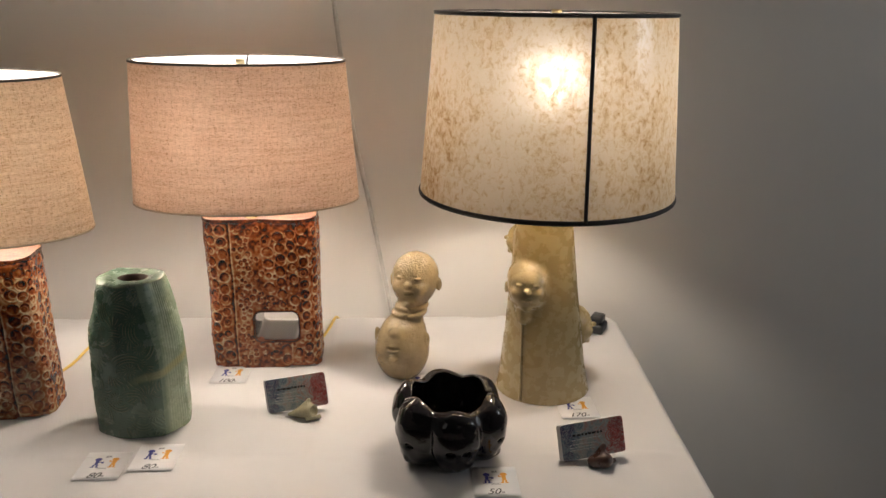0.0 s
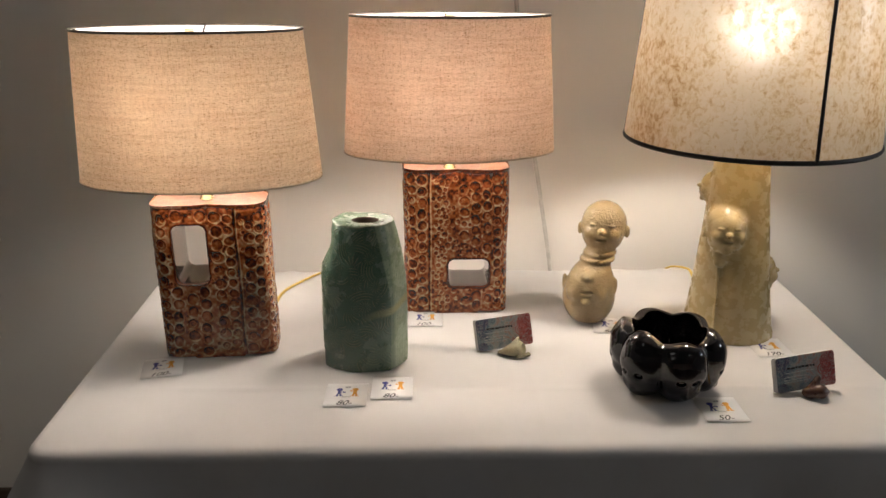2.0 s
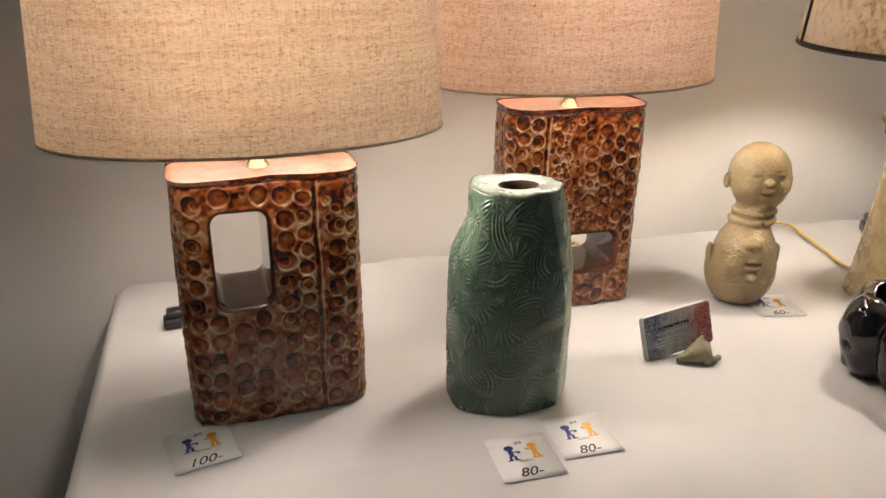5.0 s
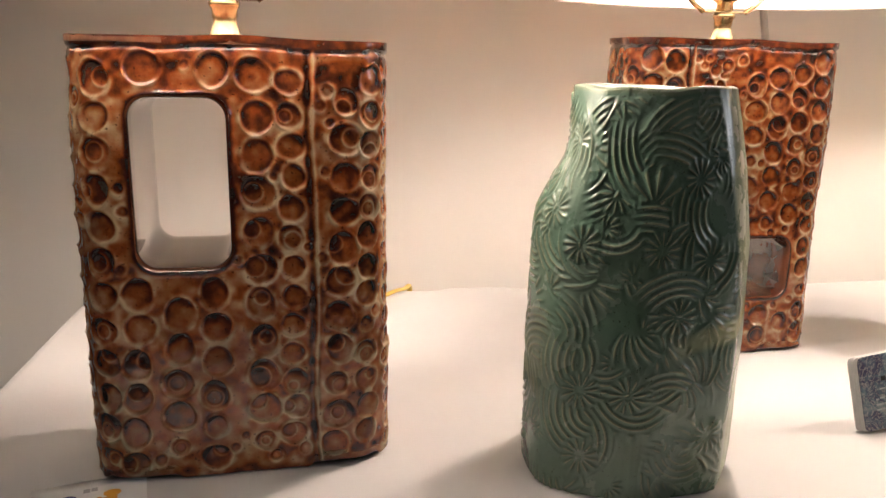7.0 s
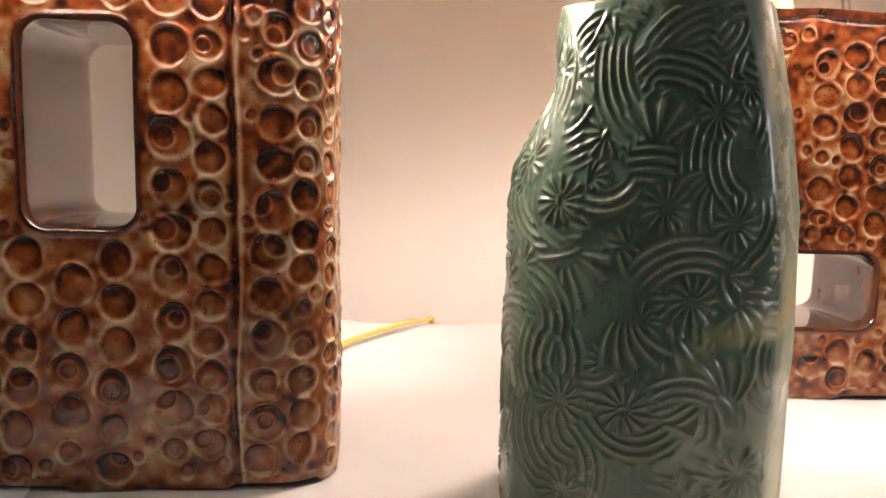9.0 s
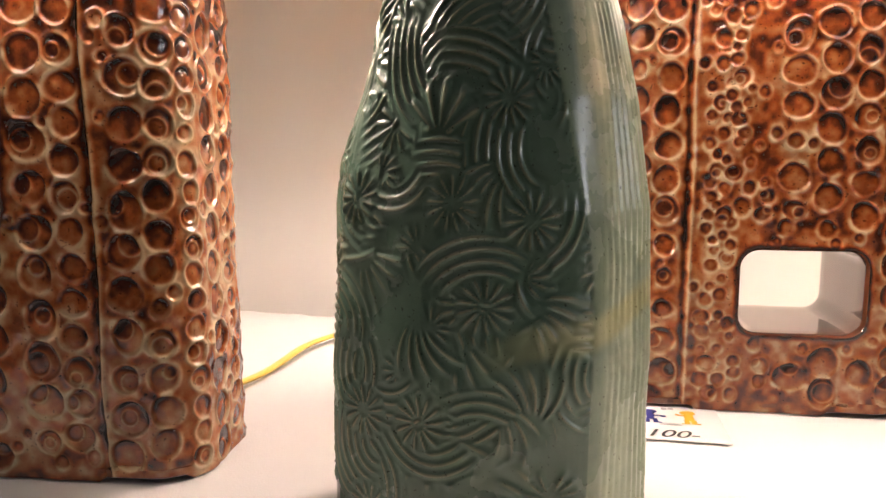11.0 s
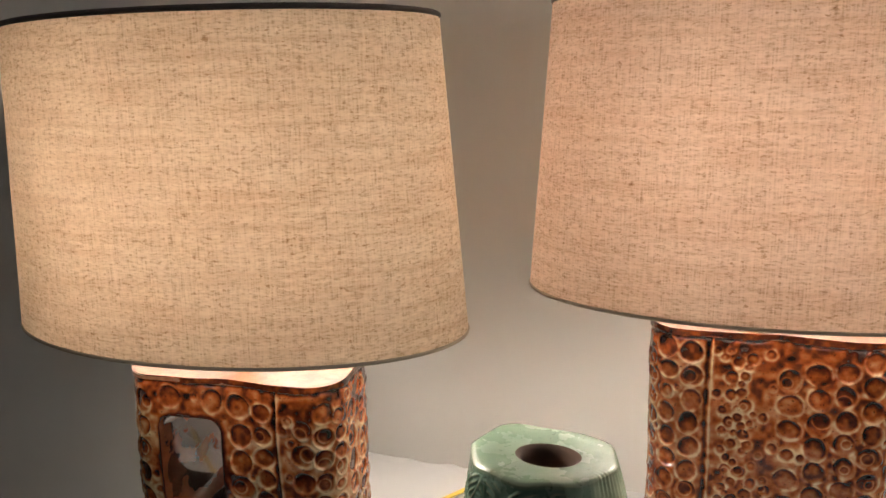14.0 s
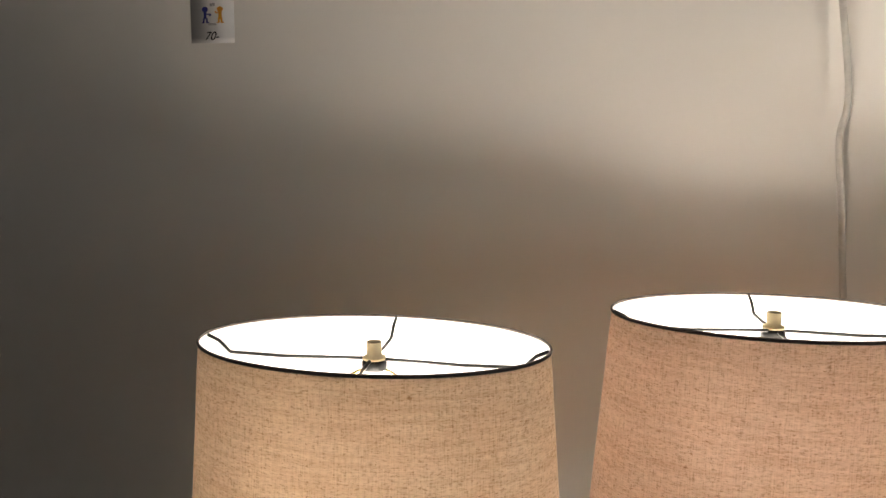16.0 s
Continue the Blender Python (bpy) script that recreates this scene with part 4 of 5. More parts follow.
def head_lamp():
    """Tall butter-coloured clay cone with heads in relief, under a speckled shade."""
    c = thing("table_lamp", pose(0.425, 0.03, TZ), "tall butter-glazed clay lamp, head reliefs, speckled mica shade, lit", "lamp")

    def f(X, Y, Z):
        t = np.clip(Z / 0.3, 0, 1)
        rx = 0.076 - 0.034 * t ** 0.75
        ry = 0.068 - 0.03 * t ** 0.75
        cx = -0.012 * t
        k = np.sqrt(((X - cx) / rx) ** 2 + (Y / ry) ** 2)
        g = (k - 1) * np.minimum(rx, ry)
        g = np.maximum(np.maximum(g, Z - 0.315), -Z)
        g = smin(g, head_field(X, Y, Z, (-0.036, -0.032, 0.186), 0.78, -12, 1.0, True, True), 0.006)
        g = smin(g, capsule(X, Y, Z, (-0.041, -0.033, 0.152), (-0.043, -0.042, 0.138), 0.015, 0.0105), 0.005)
        g = smin(g, head_field(X, Y, Z, (-0.041, 0.024, 0.243), 0.56, -105, 1.0), 0.006)
        g = smin(g, head_field(X, Y, Z, (0.052, 0.028, 0.094), 0.74, 85, 1.0), 0.006)
        return g
    V, F = surface_net(f, (-0.105, -0.09, -0.004), (0.11, 0.085, 0.32), 0.0014)
    part("body", mesh_from("body", V, F), "butter", c)
    pts = []
    for z in np.linspace(0.003, 0.131, 14):           # raised weld below the front head
        t = z / 0.3
        rx, ry, cx = 0.076 - 0.034 * t ** 0.75, 0.068 - 0.03 * t ** 0.75, -0.012 * t
        x = -0.044
        pts.append((x, -ry * math.sqrt(max(0.02, 1 - ((x - cx) / rx) ** 2)) - 0.0010, z))
    part("weld_line", tube(pts, 0.0026, 10), "butter", c, "thin raised clay seam")
    hz = fittings(c, 0.315, 0.574, "bulb_r", 0.498, -0.012, -0.008)
    shade(c, (0.166, 0.160), (0.186, 0.180), 0.582, 0.332, "mica", "black_trim", 0.0024, hz, -0.015, -0.012, 0, "tapered speckled amber mica shade, glowing", (-83.8, 36.2, 156.2), (30, 150, 270))
    lamp_cord(c, [(-0.02, 0.05, 0.01), (-0.01, 0.1, 0.004), (0.005, 0.16, 0.004), (0.02, 0.23, 0.004), (0.018, 0.262, 0.008), (-0.01, 0.29, 0.0), (-0.012, 0.297, -0.03), (-0.012, 0.3, -0.2)])
    return c


double_head()
head_lamp()


# ---- green vase ----
def vase():
    n, m, h = 520, 320, 0.227
    corners = [(-0.0615, -0.034), (-0.016, -0.055), (0.034, -0.049), (0.0455, -0.039), (0.066, -0.01), (0.054, 0.042), (-0.051, 0.05), (-0.0708, 0.0)]
    # straight facets with softened corners
    P = np.array(corners)
    for cut in (0.16, 0.25, 0.25):
        Q = np.roll(P, -1, 0)
        P = np.stack([(1 - cut) * P + cut * Q, cut * P + (1 - cut) * Q], 1).reshape(-1, 2)
    P = np.concatenate([P, P[:1]])
    L = np.concatenate([[0], np.cumsum(np.hypot(*np.diff(P, axis=0).T))])
    s = np.linspace(0, L[-1], n, endpoint=False)
    x, y = np.interp(s, L, P[:, 0]), np.interp(s, L, P[:, 1])
    tx, ty = np.roll(x, -1) - np.roll(x, 1), np.roll(y, -1) - np.roll(y, 1)
    nl = np.hypot(tx, ty)
    nx, ny = ty / nl, -tx / nl
    z = np.linspace(0, h, m)
    S, Z = np.meshgrid(s, z)
    # the shoulder is lower on one side
    front = np.clip(-ny, 0, 1)[None]
    left = np.clip(-nx, 0, 1)[None]
    t = Z / h
    taper = np.interp(t, (0, 0.06, 0.35, 0.62, 0.8, 0.92, 1.0), (0.985, 1.0, 0.995, 0.945, 0.84, 0.745, 0.665)) - 0.02 * left * np.exp(-((t - 0.86) / 0.07) ** 2) + 0.02 * left * np.exp(-((t - 0.7) / 0.07) ** 2)
    flank = np.clip((-nx[None] - 0.25) / 0.5, 0, 1) * np.clip((y[None] + 0.03) / 0.03, 0.15, 0.9)
    step = np.interp(t, (0, 0.3, 0.5, 0.63, 0.7, 0.82, 0.88, 1.0), (0.004, 0.002, -0.0005, -0.0025, -0.0025, 0.0045, 0.0040, -0.003))
    X0v, Y0v = x[None] * taper + flank * step, y[None] * (0.25 + 0.75 * taper)
    rnd = random.Random(4)
    H, R = np.zeros_like(S), np.zeros_like(S)
    H += 0.0005 * value_noise(S, Z, 31, 0.03)
    perim = L[-1]
    brink = 0.040 - 0.016 * np.clip((t - 0.5) / 0.5, 0, 1) ** 1.2
    plain_facet = (y < 0)[None] & (x[None] > brink)
    carved = ~((nx > 0.45) & (y > -0.044))[None] & (Z < h - 0.004) & ~plain_facet
    H += 0.0004 * np.exp(-((x[None] - brink - 0.001) / 0.003) ** 2) * (y < 0)[None]
    def press(s0, z0, kind, th0, span, r0, r1, count=13, curl=0.0):
        """One pressed motif: a star of strokes, a fan of long strokes or a nest of arcs."""
        ds = (S - s0 + perim / 2) % perim - perim / 2
        dz = Z - z0
        r, th = np.hypot(ds, dz), np.arctan2(dz, ds)
        u = (th - th0 - (curl * r if kind != "arcs" else 0) + math.pi) % (2 * math.pi) - math.pi
        msk = (np.abs(u) < span / 2) & (r > r0) & (r < r1) & carved
        if kind == "arcs":
            wave = np.cos((r - r0) * 2 * math.pi / 0.0042 + 0.9 * np.sin(3 * u + th0))
            env = np.clip((span / 2 - np.abs(u)) / 0.45, 0, 1) * np.clip((r - r0) / 0.002, 0, 1) * np.clip((r1 - r) / 0.002, 0, 1)
        else:
            wave = np.cos(u * count) * 1.1 - 0.1
            env = np.clip((r - r0) / 0.0025, 0, 1) * np.clip((r1 - r) / (0.004 if kind == "star" else 0.008), 0, 1) * (1 if span > 6 else np.clip((span / 2 - np.abs(u)) / 0.15, 0, 1))
        groove = (1.15 * np.clip(0.5 + 0.5 * wave, 0, 1) ** 2.2 - 0.15) * env
        keep = np.clip(env * 2, 0, 1)
        H[:] = np.where(msk, H * (1 - keep) + 0.0010 * groove * keep, H)
        R[:] = np.where(msk, R * (1 - keep) + np.clip(groove, 0, 1) ** 1.5 * keep, R)

    for k in range(330):
        s0, z0 = (k * 0.381966 % 1) * perim + rnd.uniform(-0.006, 0.006), (k * 0.7548777 % 1) * (h + 0.02) - 0.01
        th0, kind = rnd.uniform(-math.pi, math.pi), rnd.random()
        if kind < 0.2:
            press(s0, z0, "star", th0, rnd.uniform(2.6, 6.3), 0.0016, rnd.uniform(0.009, 0.013), rnd.randint(11, 14), rnd.uniform(-20, 20))
        elif kind < 0.54:
            press(s0, z0, "fan", th0, rnd.uniform(0.9, 2.0), rnd.uniform(0.006, 0.01), rnd.uniform(0.022, 0.03), rnd.randint(16, 22), rnd.uniform(-30, 30))
        else:
            press(s0, z0, "arcs", th0, rnd.uniform(1.2, 2.6), rnd.uniform(0.006, 0.016), rnd.uniform(0.024, 0.04))

    def front_s(fx, fz):
        """Where a place on the front lies along the outline."""
        tp = np.interp(fz / h, (0, 0.35, 0.62, 0.8, 1.0), (0.99, 0.995, 0.945, 0.84, 0.665))
        q = np.where((ny < -0.3), np.abs(x * tp + 0.0035 * fz / h - fx), 9.0)
        return s[int(np.argmin(q))]

    # the motifs of the front, laid in the order in which they overlap
    for fx, fz, deg, wide, r0, r1 in ((-0.012, 0.160, 70, 75, 0.030, 0.048), (-0.004, 0.207, 208, 80, 0.024, 0.046), (-0.034, 0.152, 215, 80, 0.013, 0.032), (0.002, 0.104, 100, 120, 0.013, 0.032), (-0.016, 0.070, 262, 120, 0.013, 0.030), (0.014, 0.034, 250, 120, 0.008, 0.026), (-0.060, 0.095, 30, 110, 0.008, 0.026)):
        press(front_s(fx, fz), fz, "arcs", radians(deg), radians(wide), r0, r1)
    for fx, fz, deg in ((0.012, 0.158, 200), (0.018, 0.062, 60), (-0.02, 0.105, 250)):
        press(front_s(fx, fz), fz, "fan", radians(deg), 1.5, 0.007, 0.028, 22, 22)
    press(front_s(-0.014, 0.168), 0.168, "star", radians(85), 2.2, 0.001, 0.021, 13)
    for fx, fz in ((-0.047, 0.145), (0.0108, 0.181), (-0.009, 0.1445), (0.003, 0.108), (-0.045, 0.063), (-0.021, 0.063), (-0.057, 0.162), (0.0195, 0.1385), (-0.043, 0.024)):
        press(front_s(fx, fz), fz, "star", 100 * fx + 50 * fz, 6.3, 0.0012, 0.0125, 13, 12)
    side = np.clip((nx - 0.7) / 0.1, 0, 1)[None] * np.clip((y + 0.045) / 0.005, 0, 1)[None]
    rib = np.cos(2 * math.pi * (S / 0.0042) + 1.2 * value_noise(S, Z, 33, 0.02))
    H += side * 0.00035 * rib * np.clip((value_noise(S, Z * 0.2, 35, 0.012) + 0.6), 0, 1)
    R *= 1 - side
    edge = np.exp(-((Z - h) / 0.003) ** 2)
    R = R * (1 - edge) + 0.6 * edge
    zb = 0.083 + 0.35 * (X0v - 0.0) + 0.004 * value_noise(S, S * 0, 37, 0.03)
    band = np.exp(-((Z - zb - 0.004) / 0.0062) ** 4) * np.clip((X0v + 0.005) / 0.05, 0, 1) * (0.75 + 0.25 * side)
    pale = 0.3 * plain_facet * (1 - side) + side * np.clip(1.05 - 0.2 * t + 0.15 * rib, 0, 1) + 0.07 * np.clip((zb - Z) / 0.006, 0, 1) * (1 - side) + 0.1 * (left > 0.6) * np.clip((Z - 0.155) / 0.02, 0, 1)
    lean = 0.0035 * t
    V = np.stack([X0v + nx[None] * H + lean, Y0v + ny[None] * H, Z + 0.0016 * value_noise(S, S * 0, 41, 0.03) * t ** 8], -1).reshape(-1, 3)
    idx = np.arange(n * m).reshape(m, n)
    F = np.stack([idx[:-1], np.roll(idx, -1, 1)[:-1], np.roll(idx, -1, 1)[1:], idx[1:]], -1).reshape(-1, 4).tolist()
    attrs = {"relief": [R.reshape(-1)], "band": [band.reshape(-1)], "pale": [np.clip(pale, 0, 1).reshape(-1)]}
    verts = [V]
    # flat top with an oval mouth that goes down inside
    base = n * m
    last = (m - 1) * n
    th = np.arctan2(y, x)
    mouth = np.stack([0.0205 * np.cos(th) + 0.0035, 0.0150 * np.sin(th)], 1)
    outer = V[last:last + n]
    rows = []
    for f in (0.12, 0.5, 0.85):
        rows.append(np.stack([outer[:, 0] * (1 - f) + mouth[:, 0] * f, outer[:, 1] * (1 - f) + mouth[:, 1] * f, outer[:, 2] * (1 - f) + h * f + 0.0014 * (1 - f) - 0.0012 * f], 1))
    rows.append(np.stack([mouth[:, 0], mouth[:, 1], np.full(n, h - 0.0012)], 1))
    k = np.arange(n)
    prev = last
    for i, row in enumerate(rows):
        verts.append(row)
        F += np.stack([prev + k, prev + (k + 1) % n, base + (k + 1) % n, base + k], 1).tolist()
        prev, base = base, base + n
        for key, v in (("relief", (0.3, 0.15, 0.1, 0.1)[i]), ("band", 0.0), ("pale", 0.3)):
            attrs[key].append(np.full(n, v))
    F.append(list(range(n))[::-1])
    me = mesh_from("body", np.concatenate(verts), F)
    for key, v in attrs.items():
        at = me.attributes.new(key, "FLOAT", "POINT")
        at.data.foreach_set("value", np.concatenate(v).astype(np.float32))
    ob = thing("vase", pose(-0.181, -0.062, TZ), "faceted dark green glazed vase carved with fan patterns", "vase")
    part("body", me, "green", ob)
    inside = [np.stack([(mouth[:, 0] - 0.0035) * g + 0.0035, mouth[:, 1] * g, np.full(n, zz)], 1) for zz, g in ((h - 0.0012, 1.0), (h - 0.0035, 0.85), (h - 0.011, 0.84), (h - 0.04, 1.3), (h - 0.12, 1.55), (h - 0.2, 1.5))]
    F3 = np.concatenate([np.stack([a * n + k, a * n + (k + 1) % n, (a + 1) * n + (k + 1) % n, (a + 1) * n + k], 1) for a in range(len(inside) - 1)]).tolist()
    F3.append((5 * n + k).tolist())
    part("mouth", mesh_from("mouth", np.concatenate(inside), F3), "dark_clay", ob, "dark unglazed clay inside the mouth")
    return ob


vase()


# ---- black bowl ----
def bowl():
    def f(X, Y, Z):
        g = capsule(X, Y, Z, (0, 0, 0.03), (0, 0, 0.05), 0.046, 0.052)
        lobes = 6
        for k in range(lobes):
            a = 2 * math.pi * (k + 0.5) / lobes + 0.12
            cx, cy = 0.05 * math.cos(a), 0.05 * math.sin(a)
            g = smin(g, ell(X, Y, Z, (cx, cy, 0.058), (0.0385, 0.0385, 0.048)), 0.003)
            g = smin(g, ell(X, Y, Z, (cx * 0.97, cy * 0.97, 0.03), (0.032, 0.032, 0.031)), 0.004)
            ox, oy = math.cos(a), math.sin(a)
            px, py = -oy, ox
            for e in (-1, 1):
                g = smin(g, ell(X, Y, Z, (ox * 0.065 + px * e * 0.013, oy * 0.065 + py * e * 0.013, 0.029), (0.0095, 0.0095, 0.009)), 0.009)
                g = carve(g, ell(X, Y, Z, (ox * 0.083 + px * e * 0.012, oy * 0.083 + py * e * 0.012, 0.044), (0.006, 0.006, 0.004)), 0.004)
            g = smin(g, ell(X, Y, Z, (ox * 0.076, oy * 0.076, 0.018), (0.0045, 0.0045, 0.0055)), 0.006)
            g = smin(g, ell(X, Y, Z, (ox * 0.064, oy * 0.064, 0.018), (0.008, 0.008, 0.004)), 0.007)
        g = smin(g, np.maximum(np.hypot(X, Y) - 0.066, np.abs(Z - 0.079) - 0.011), 0.009)
        g = g + 0.0013 * np.sin(95 * X + 1) * np.sin(88 * Y + 2) + 0.0008 * np.sin(170 * Z + 60 * X) * np.sin(150 * Y)
        solid = g.copy()
        th = np.arctan2(Y, X)
        rim = 0.098 + 0.004 * np.cos(6 * (th - 0.12) + math.pi) + 0.004 * np.sin(th * 2 + 0.6)
        g = -smin(-g, rim - Z, 0.002)
        g = carve(g, np.maximum(smin(np.maximum(solid + 0.008, np.hypot(X, Y) - 0.066), np.hypot(X, Y) - 0.054, 0.006), 0.014 - Z), 0.003)
        g = np.maximum(g, 0.003 - Z)
        for k in range(26):
            a = 2 * math.pi * k / 26
            rr = 0.064 + 0.009 * math.cos(6 * (a - 0.12) + math.pi)
            zz = 0.087 + 0.004 * math.cos(6 * (a - 0.12) + math.pi) + 0.004 * math.sin(a * 2 + 0.6)
            d = np.array((math.cos(a), math.sin(a)))
            if k % 4 != 1:
                g = np.maximum(g, 0.0024 - np.sqrt((X - d[0] * (rr + 0.006)) ** 2 + (Y - d[1] * (rr + 0.006)) ** 2 + (Z - zz) ** 2))
        return g
    V, F = surface_net(f, (-0.1, -0.1, -0.002), (0.1, 0.1, 0.115), 0.0015)
    me = mesh_from("bowl", V, F)
    th, r = np.arctan2(V[:, 1], V[:, 0]), np.hypot(V[:, 0], V[:, 1])
    rim = 0.098 + 0.004 * np.cos(6 * (th - 0.12) + math.pi) + 0.004 * np.sin(th * 2 + 0.6)
    e = np.clip(1 - np.abs(V[:, 2] - rim) / 0.002, 0, 1) * 0.5
    at = me.attributes.new("relief", "FLOAT", "POINT")
    at.data.foreach_set("value", e.astype(np.float32))
    ob = part("bowl", me, "black")
    me.transform(Matrix.Diagonal((0.935, 0.935, 0.95, 1)))
    ob.matrix_world = pose(0.262, -0.150, TZ - 0.002, 0, 0, 0)
    return tagged(ob, "glossy black lobed clay bowl with pierced rim", "bowl")


bowl()


# ---- cards and holders ----
def card_stack(x, y, turn, holder_mat, holder_label, big):
    base = pose(x, y, TZ, 0, 0, turn)
    stack = thing("business_cards", base @ pose(0, 0, 0.005, -14, -6, 0), "small stack of printed blue and red business cards", "cards", "stacks of business cards")
    rnd = random.Random(int(x * 1000))
    for k in range(7):
        dx = rnd.uniform(-0.0012, 0.0012)
        part("card", rounded_card(0.089, 0.051, 0.004, 0.0006), "card" if k == 0 else "paper", stack, "" if k == 0 else "white card edge", pose(dx - 0.0004 * k, 0.0009 * k, 0.0, 0, 0, 0))
    # unreadable print as plain bars, and a ring ornament
    for x0, x1, z, t, mat in ((-0.028, 0.014, 0.034, 0.0030, "ink"), (-0.03, 0.012, 0.0275, 0.0010, "pale_ink"), (-0.034, 0.004, 0.021, 0.0010, "pale_ink"), (-0.034, 0.0, 0.0172, 0.0010, "pale_ink"), (-0.034, 0.002, 0.0134, 0.0010, "pale_ink")):
        while x0 < x1:
            w = min(x1 - x0, rnd.uniform(0.002, 0.0065))
            dz = rnd.uniform(-0.0004, 0.0004)
            part("print_bar", box(x0, -0.0008, z - t / 2 + dz, x0 + w, -0.0005, z + t / 2 + dz), mat, stack)
            x0 += w + rnd.uniform(0.0008, 0.0016)
    for r in (0.0085, 0.005):
        pts = oval(r, r, 0, 32)
        pts = np.stack([pts[:, 0] + 0.027, pts[:, 2] - 0.0006, pts[:, 1] + 0.026], 1)
        part("print_ring", tube(pts, 0.0007, 5, True), "red_ink", stack)
    holder = None
    if big:
        def f(X, Y, Z):
            g = capsule(X, Y, Z, (-0.014, -0.013, 0.004), (0.016, -0.019, 0.0105), 0.003, 0.0125)
            g = smin(g, capsule(X, Y, Z, (0.004, -0.014, 0.008), (0.016, -0.012, 0.026), 0.008, 0.003), 0.006)
            g = carve(g, ell(X, Y, Z, (0.026, -0.026, 0.014), (0.009, 0.009, 0.0095)), 0.002)
            g = smin(g, capsule(X, Y, Z, (0.012, -0.03, 0.003), (0.03, -0.027, 0.005), 0.0028, 0.0035), 0.003)
            g = smin(g, capsule(X, Y, Z, (-0.03, 0.016, 0.002), (-0.034, 0.02, 0.03), 0.0055, 0.004), 0.003)
            g = smin(g, capsule(X, Y, Z, (-0.03, 0.004, 0.003), (-0.03, 0.02, 0.003), 0.003, 0.003), 0.003)
            return np.maximum(g, 0.0005 - Z)
    else:
        def f(X, Y, Z):
            g = capsule(X, Y, Z, (-0.008, -0.012, 0.006), (0.008, -0.018, 0.01), 0.007, 0.0105)
            g = smin(g, capsule(X, Y, Z, (-0.002, -0.012, 0.008), (0.008, -0.008, 0.026), 0.008, 0.004), 0.004)
            g = smin(g, capsule(X, Y, Z, (-0.006, -0.018, 0.004), (0.022, -0.014, 0.006), 0.004, 0.0035), 0.003)
            g = smin(g, capsule(X, Y, Z, (0.0, -0.01, 0.003), (0.0, 0.02, 0.003), 0.003, 0.003), 0.003)
            g = smin(g, capsule(X, Y, Z, (0.0, 0.02, 0.002), (0.0, 0.024, 0.024), 0.005, 0.003), 0.003)
            return np.maximum(g, 0.0005 - Z)
    V, F = surface_net(f, (-0.05, -0.045, -0.002), (0.05, 0.045, 0.045), 0.0012)
    holder = part("card_holder", mesh_from("card_holder", V, F), holder_mat)
    holder.matrix_world = base
    tagged(holder, holder_label, "card holder")


def rounded_card(w, h, r, t):
    """A thin upright card in the xz plane, bottom edge at z = 0."""
    bm = bmesh.new()
    out = []
    for cx, cz, a0 in ((w / 2 - r, h - r, 0), (-w / 2 + r, h - r, 90), (-w / 2 + r, r, 180), (w / 2 - r, r, 270)):
        for k in range(5):
            a = radians(a0 + 90 * k / 4)
            out.append((cx + r * math.cos(a), cz + r * math.sin(a)))
    f = [bm.verts.new((x, -t / 2, z)) for x, z in out]
    b = [bm.verts.new((x, t / 2, z)) for x, z in out]
    bm.faces.new(f[::-1])
    bm.faces.new(b)
    for k in range(len(out)):
        bm.faces.new((f[k], b[k], b[(k + 1) % len(out)], f[(k + 1) % len(out)]))
    bmesh.ops.recalc_face_normals(bm, faces=bm.faces[:])
    return bm


card_stack(0.040, -0.046, 6.5, "celadon", "small pale green glazed clay card holder shaped like a shell", True)
card_stack(0.462, -0.182, 7.0, "umber", "small dark brown glazed clay card holder", False)


# ---- price tags ----
def lettering(text, size, shear=0.25):
    cu = bpy.data.curves.new("price", "FONT")
    cu.body, cu.size, cu.align_x, cu.extrude, cu.shear, cu.offset = text, size, "CENTER", 0.0, shear, 0.0001
    ob = bpy.data.objects.new("price", cu)
    scene.collection.objects.link(ob)
    bpy.context.view_layer.update()
    me = bpy.data.meshes.new_from_object(ob.evaluated_get(bpy.context.evaluated_depsgraph_get()))
    bpy.data.objects.remove(ob)
    bpy.data.curves.remove(cu)
    return me


def tag_height(v, curl):
    """Height of the bent tag; v runs from the back edge (0) to the front edge (1)."""
    return 0.0001 + 0.0002 * v + 0.3 * curl * max(0.0, v - 0.55) ** 1.6


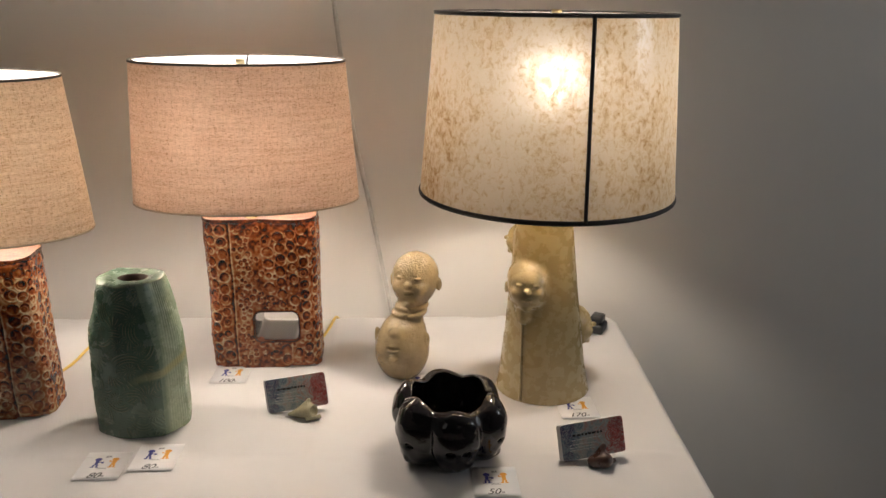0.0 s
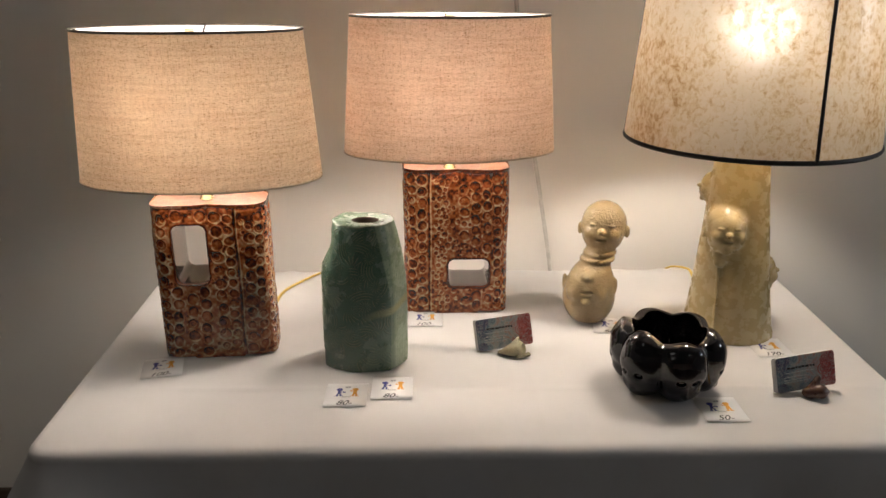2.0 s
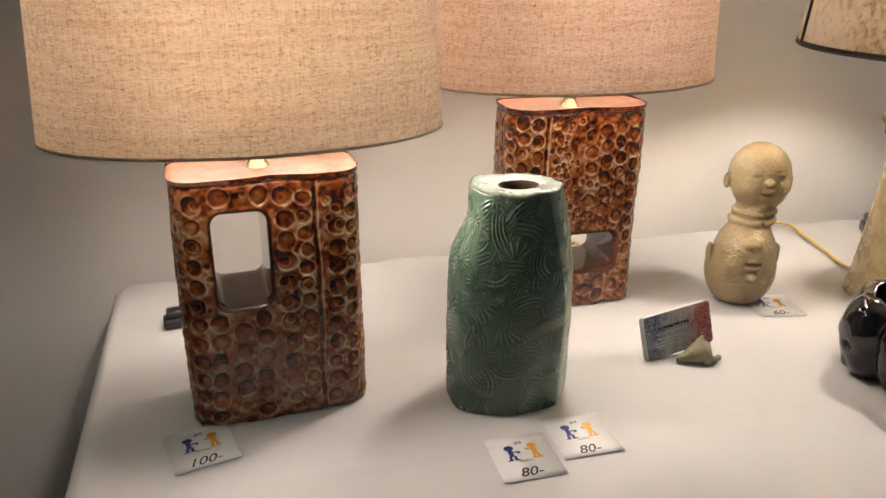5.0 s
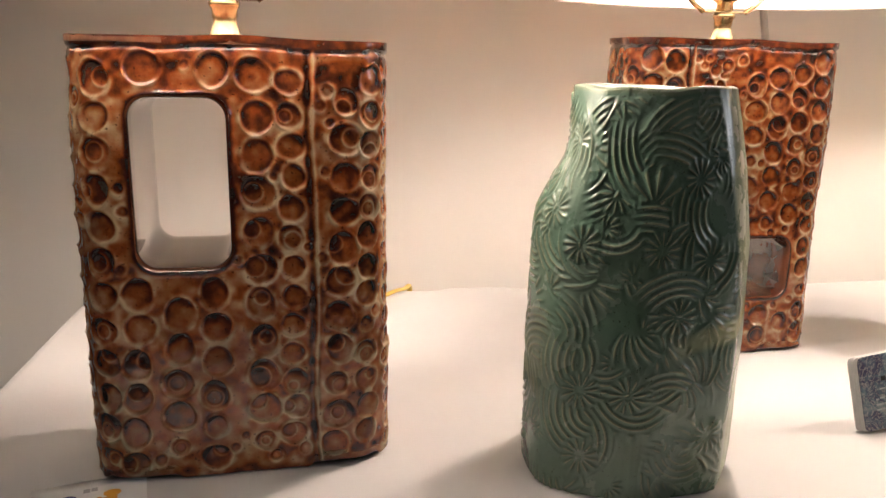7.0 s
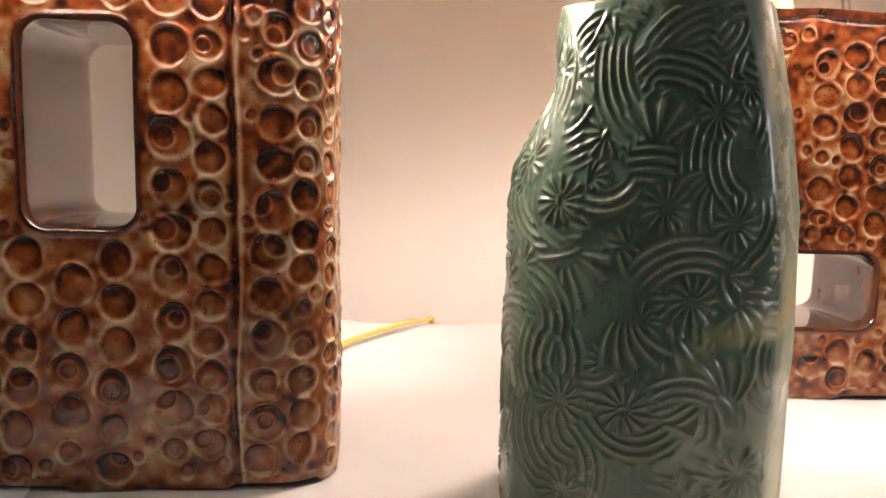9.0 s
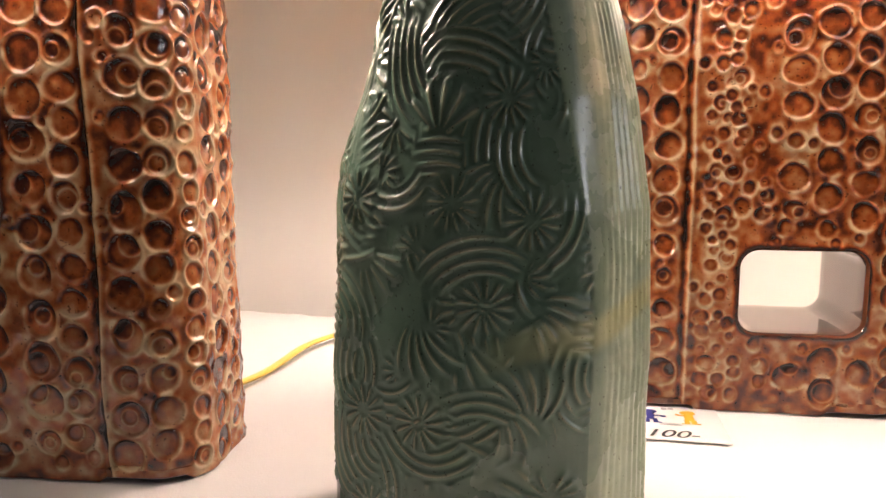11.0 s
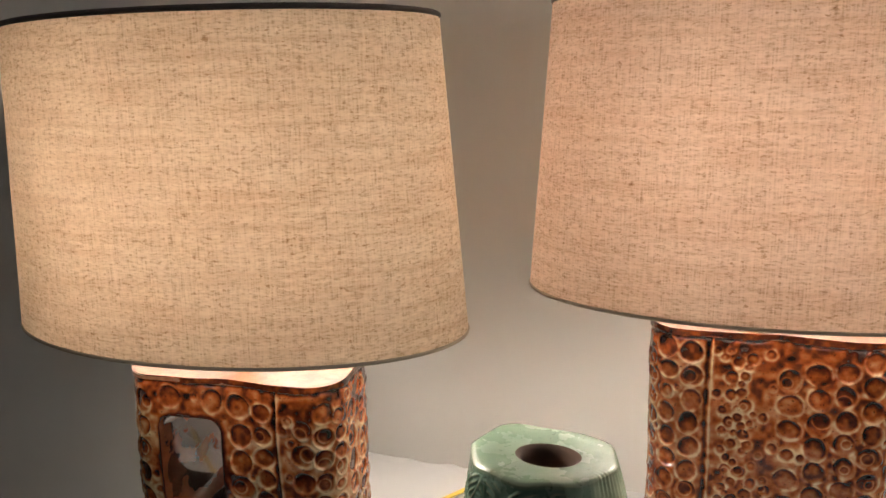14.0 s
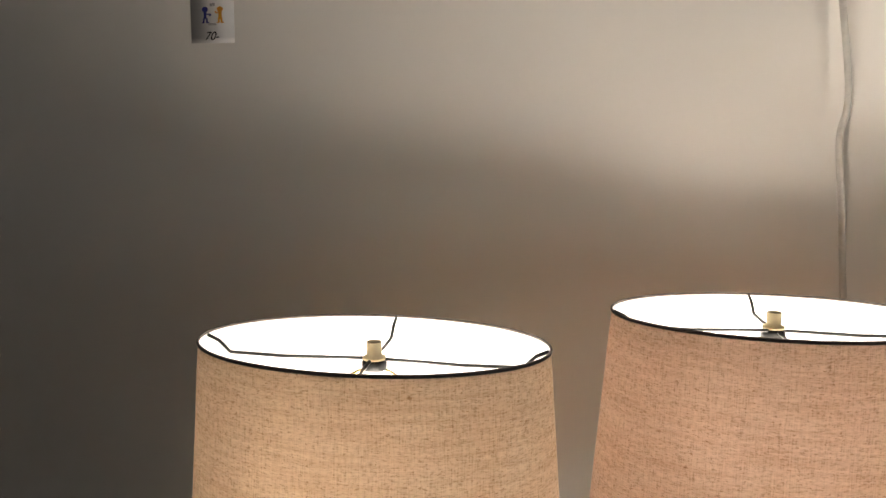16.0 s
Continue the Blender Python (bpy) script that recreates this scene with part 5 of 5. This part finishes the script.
def price_tag(m, text, curl=0.0075, w=0.060, d=0.064, label="white price card with blue and orange print, lying on the cloth"):
    t = thing("price_tag", m, label, "price tag", "price tags")
    bm = bmesh.new()
    rows = []
    for k in range(9):
        v = k / 8
        z = tag_height(v, curl)
        rows.append([bm.verts.new((sx * w / 2, d * (1 - v), z + dz)) for sx in (-1, 1) for dz in (0.00025, 0)])
    for a, b in zip(rows, rows[1:]):
        bm.faces.new((a[0], b[0], b[2], a[2])).smooth = True
        bm.faces.new((a[1], a[3], b[3], b[1])).smooth = True
        bm.faces.new((a[0], a[1], b[1], b[0]))
        bm.faces.new((a[2], b[2], b[3], a[3]))
    bm.faces.new((rows[0][0], rows[0][2], rows[0][3], rows[0][1]))
    bm.faces.new((rows[-1][0], rows[-1][1], rows[-1][3], rows[-1][2]))
    part("card", bm, "paper", t)

    def lay(bmm):
        for q in bmm.verts:
            q.co.x, q.co.y = q.co.x * 0.94, 0.028 + (q.co.y - 0.028) * 0.82
            v = 1 - q.co.y / d
            q.co.z = tag_height(min(max(v, 0), 1), curl) + 0.0006
        return bmm

    def blob(pieces):
        bmm = bmesh.new()
        for kind, x, y, a, b in pieces:
            mm = Matrix.Translation((x, y, 0))
            if kind == "disc":
                bmesh.ops.create_circle(bmm, cap_ends=True, segments=14, radius=1, matrix=mm @ Matrix.Diagonal((a, b, 1, 1)))
            else:
                bmesh.ops.create_grid(bmm, x_segments=2, y_segments=3, size=0.5, matrix=mm @ Matrix.Diagonal((a, b, 1, 1)))
        return lay(bmm)
    part("blue_emblem", blob([("disc", -0.0115, 0.0502, 0.0050, 0.0046), ("bar", -0.0115, 0.0410, 0.0046, 0.0130), ("bar", -0.0075, 0.0424, 0.0068, 0.0022), ("bar", -0.0034, 0.0412, 0.0034, 0.0042), ("bar", -0.0138, 0.0318, 0.0028, 0.0082), ("bar", -0.0088, 0.0318, 0.0028, 0.0082), ("bar", -0.0150, 0.0284, 0.0046, 0.0020), ("bar", -0.0076, 0.0284, 0.0050, 0.0020)]), "blue", t)
    part("orange_emblem", blob([("disc", 0.0128, 0.0504, 0.0050, 0.0046), ("bar", 0.0128, 0.0408, 0.0058, 0.0136), ("bar", 0.0086, 0.0446, 0.0060, 0.0020), ("disc", 0.0058, 0.0460, 0.0014, 0.0016), ("bar", 0.0106, 0.0318, 0.0030, 0.0082), ("bar", 0.0150, 0.0318, 0.0032, 0.0082), ("bar", 0.0094, 0.0284, 0.0050, 0.0020), ("bar", 0.0164, 0.0284, 0.0046, 0.0020)]), "orange", t)
    part("print_bar", blob([("bar", 0.0000, 0.0245, 0.0140, 0.0014), ("bar", 0.0000, 0.0268, 0.0110, 0.0010)]), "grey_ink", t)
    part("print_patch", blob([("bar", -0.0014, 0.0578, 0.0038, 0.0052), ("bar", 0.0028, 0.0584, 0.0036, 0.0048)]), "grey_ink", t)
    me = lettering(text, 0.0168, 0.36)
    for q in me.vertices:
        q.co.x += -0.002
        q.co.y += 0.0042
        v = 1 - q.co.y / d
        q.co.z = tag_height(min(max(v, 0), 1), curl) + 0.0007
    part("price", me, "ink", t, "handwritten black price")
    return t


for x, y, turn, text, curl in ((-0.203, -0.211, 0, "80-", 0.008), (-0.138, -0.193, 0, "80-", 0.008), (-0.485, -0.124, 14, "100-", 0.010), (-0.090, 0.044, 0, "100-", 0.008), (0.224, 0.010, -10, "60-", 0.008), (0.320, -0.259, 0, "50-", 0.008), (0.468, -0.076, 2, "170-", 0.010)):
    price_tag(pose(x, y, TZ - 0.0006, 0, 0, turn), text, curl)
price_tag(pose(-0.762, WALL_Y - 0.0004, 1.562, 90, 0, 0), "70-", 0.0, 0.066, 0.068, "white price card stuck on the wall")


# ---- plugs, wall cable, outlet ----
def plug(m, label, cable=True):
    p = thing("power_plug", m, label, "plug", "black plugs")
    part("body", box(-0.014, -0.011, 0.0005, 0.014, 0.011, 0.013, 0.0025), "rubber", p)
    part("cap", box(-0.010, -0.008, 0.013, 0.013, 0.009, 0.023, 0.003), "rubber", p)
    if cable:
        part("cable", tube(smooth_path([(0.012, 0, 0.012), (0.03, 0.012, 0.012), (0.04, 0.04, 0.006), (0.035, 0.09, 0.004)], 30), 0.0028, 8), "rubber", p)
    return p


plug(pose(-0.532, 0.165, TZ, 0, 0, 8), "small black plastic plug lying on the tablecloth")
plug(pose(0.566, 0.238, TZ, 0, 0, 60) @ Matrix.Scale(1.4, 4), "black plastic plug on the tablecloth behind the clay cone", False)


def wall_cable():
    pts = [(0.035, 0.344, CEIL_Z - 0.002), (0.03, 0.345, 2.1), (0.034, 0.343, 1.75), (0.057, 0.341, 1.60), (0.072, 0.339, 1.485), (0.066, 0.339, 1.43), (0.076, 0.341, 1.34), (0.086, 0.343, 1.24), (0.106, 0.345, 1.1), (0.133, 0.345, 0.96), (0.172, 0.347, 0.74), (0.198, 0.347, 0.55)]
    ob = part("hanging_cable", tube(smooth_path(pts, 160), 0.0042, 8, False, 1.0), "white_cable")
    return tagged(ob, "slack white flat cable hanging down the wall", "cable")


wall_cable()


def outlet():
    o = thing("wall_outlet", pose(-0.672, WALL_Y, 0.50), "off-white plastic wall outlet with a plug-in block", "outlet")
    part("plate", box(-0.036, -0.006, -0.058, 0.036, 0, 0.058, 0.003), "plate", o)
    part("block", box(-0.022, -0.036, 0.005, 0.022, -0.006, 0.045, 0.004), "plate", o)
    return o


outlet()


# ---- window and added fill panel, both out of view ----
# ceiling panel added, never in view, to fill the room with dim light
def ceiling_fill(x, y):
    c = thing("ceiling_fill", pose(x, y, CEIL_Z), "white flush ceiling panel, added unseen as dim fill light", "ceiling light")
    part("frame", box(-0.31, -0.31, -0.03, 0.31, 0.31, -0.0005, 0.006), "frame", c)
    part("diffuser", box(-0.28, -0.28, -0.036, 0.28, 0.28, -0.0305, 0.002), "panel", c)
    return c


ceiling_fill(-1.5, -1.9)


def window():
    w = thing("window_1", pose(X1 + 0.05, -0.9, 1.3), "white framed window", "window", "", "structure")
    for y0, z0, y1, z1 in ((-0.6, 0, 0.6, 0.05), (-0.6, 0.85, 0.6, 0.9), (-0.6, 0.05, -0.55, 0.85), (0.55, 0.05, 0.6, 0.85)):
        part("window_frame", box(0.0, y0, z0, 0.04, y1, z1, 0.004), "frame", w)
    return w


window()
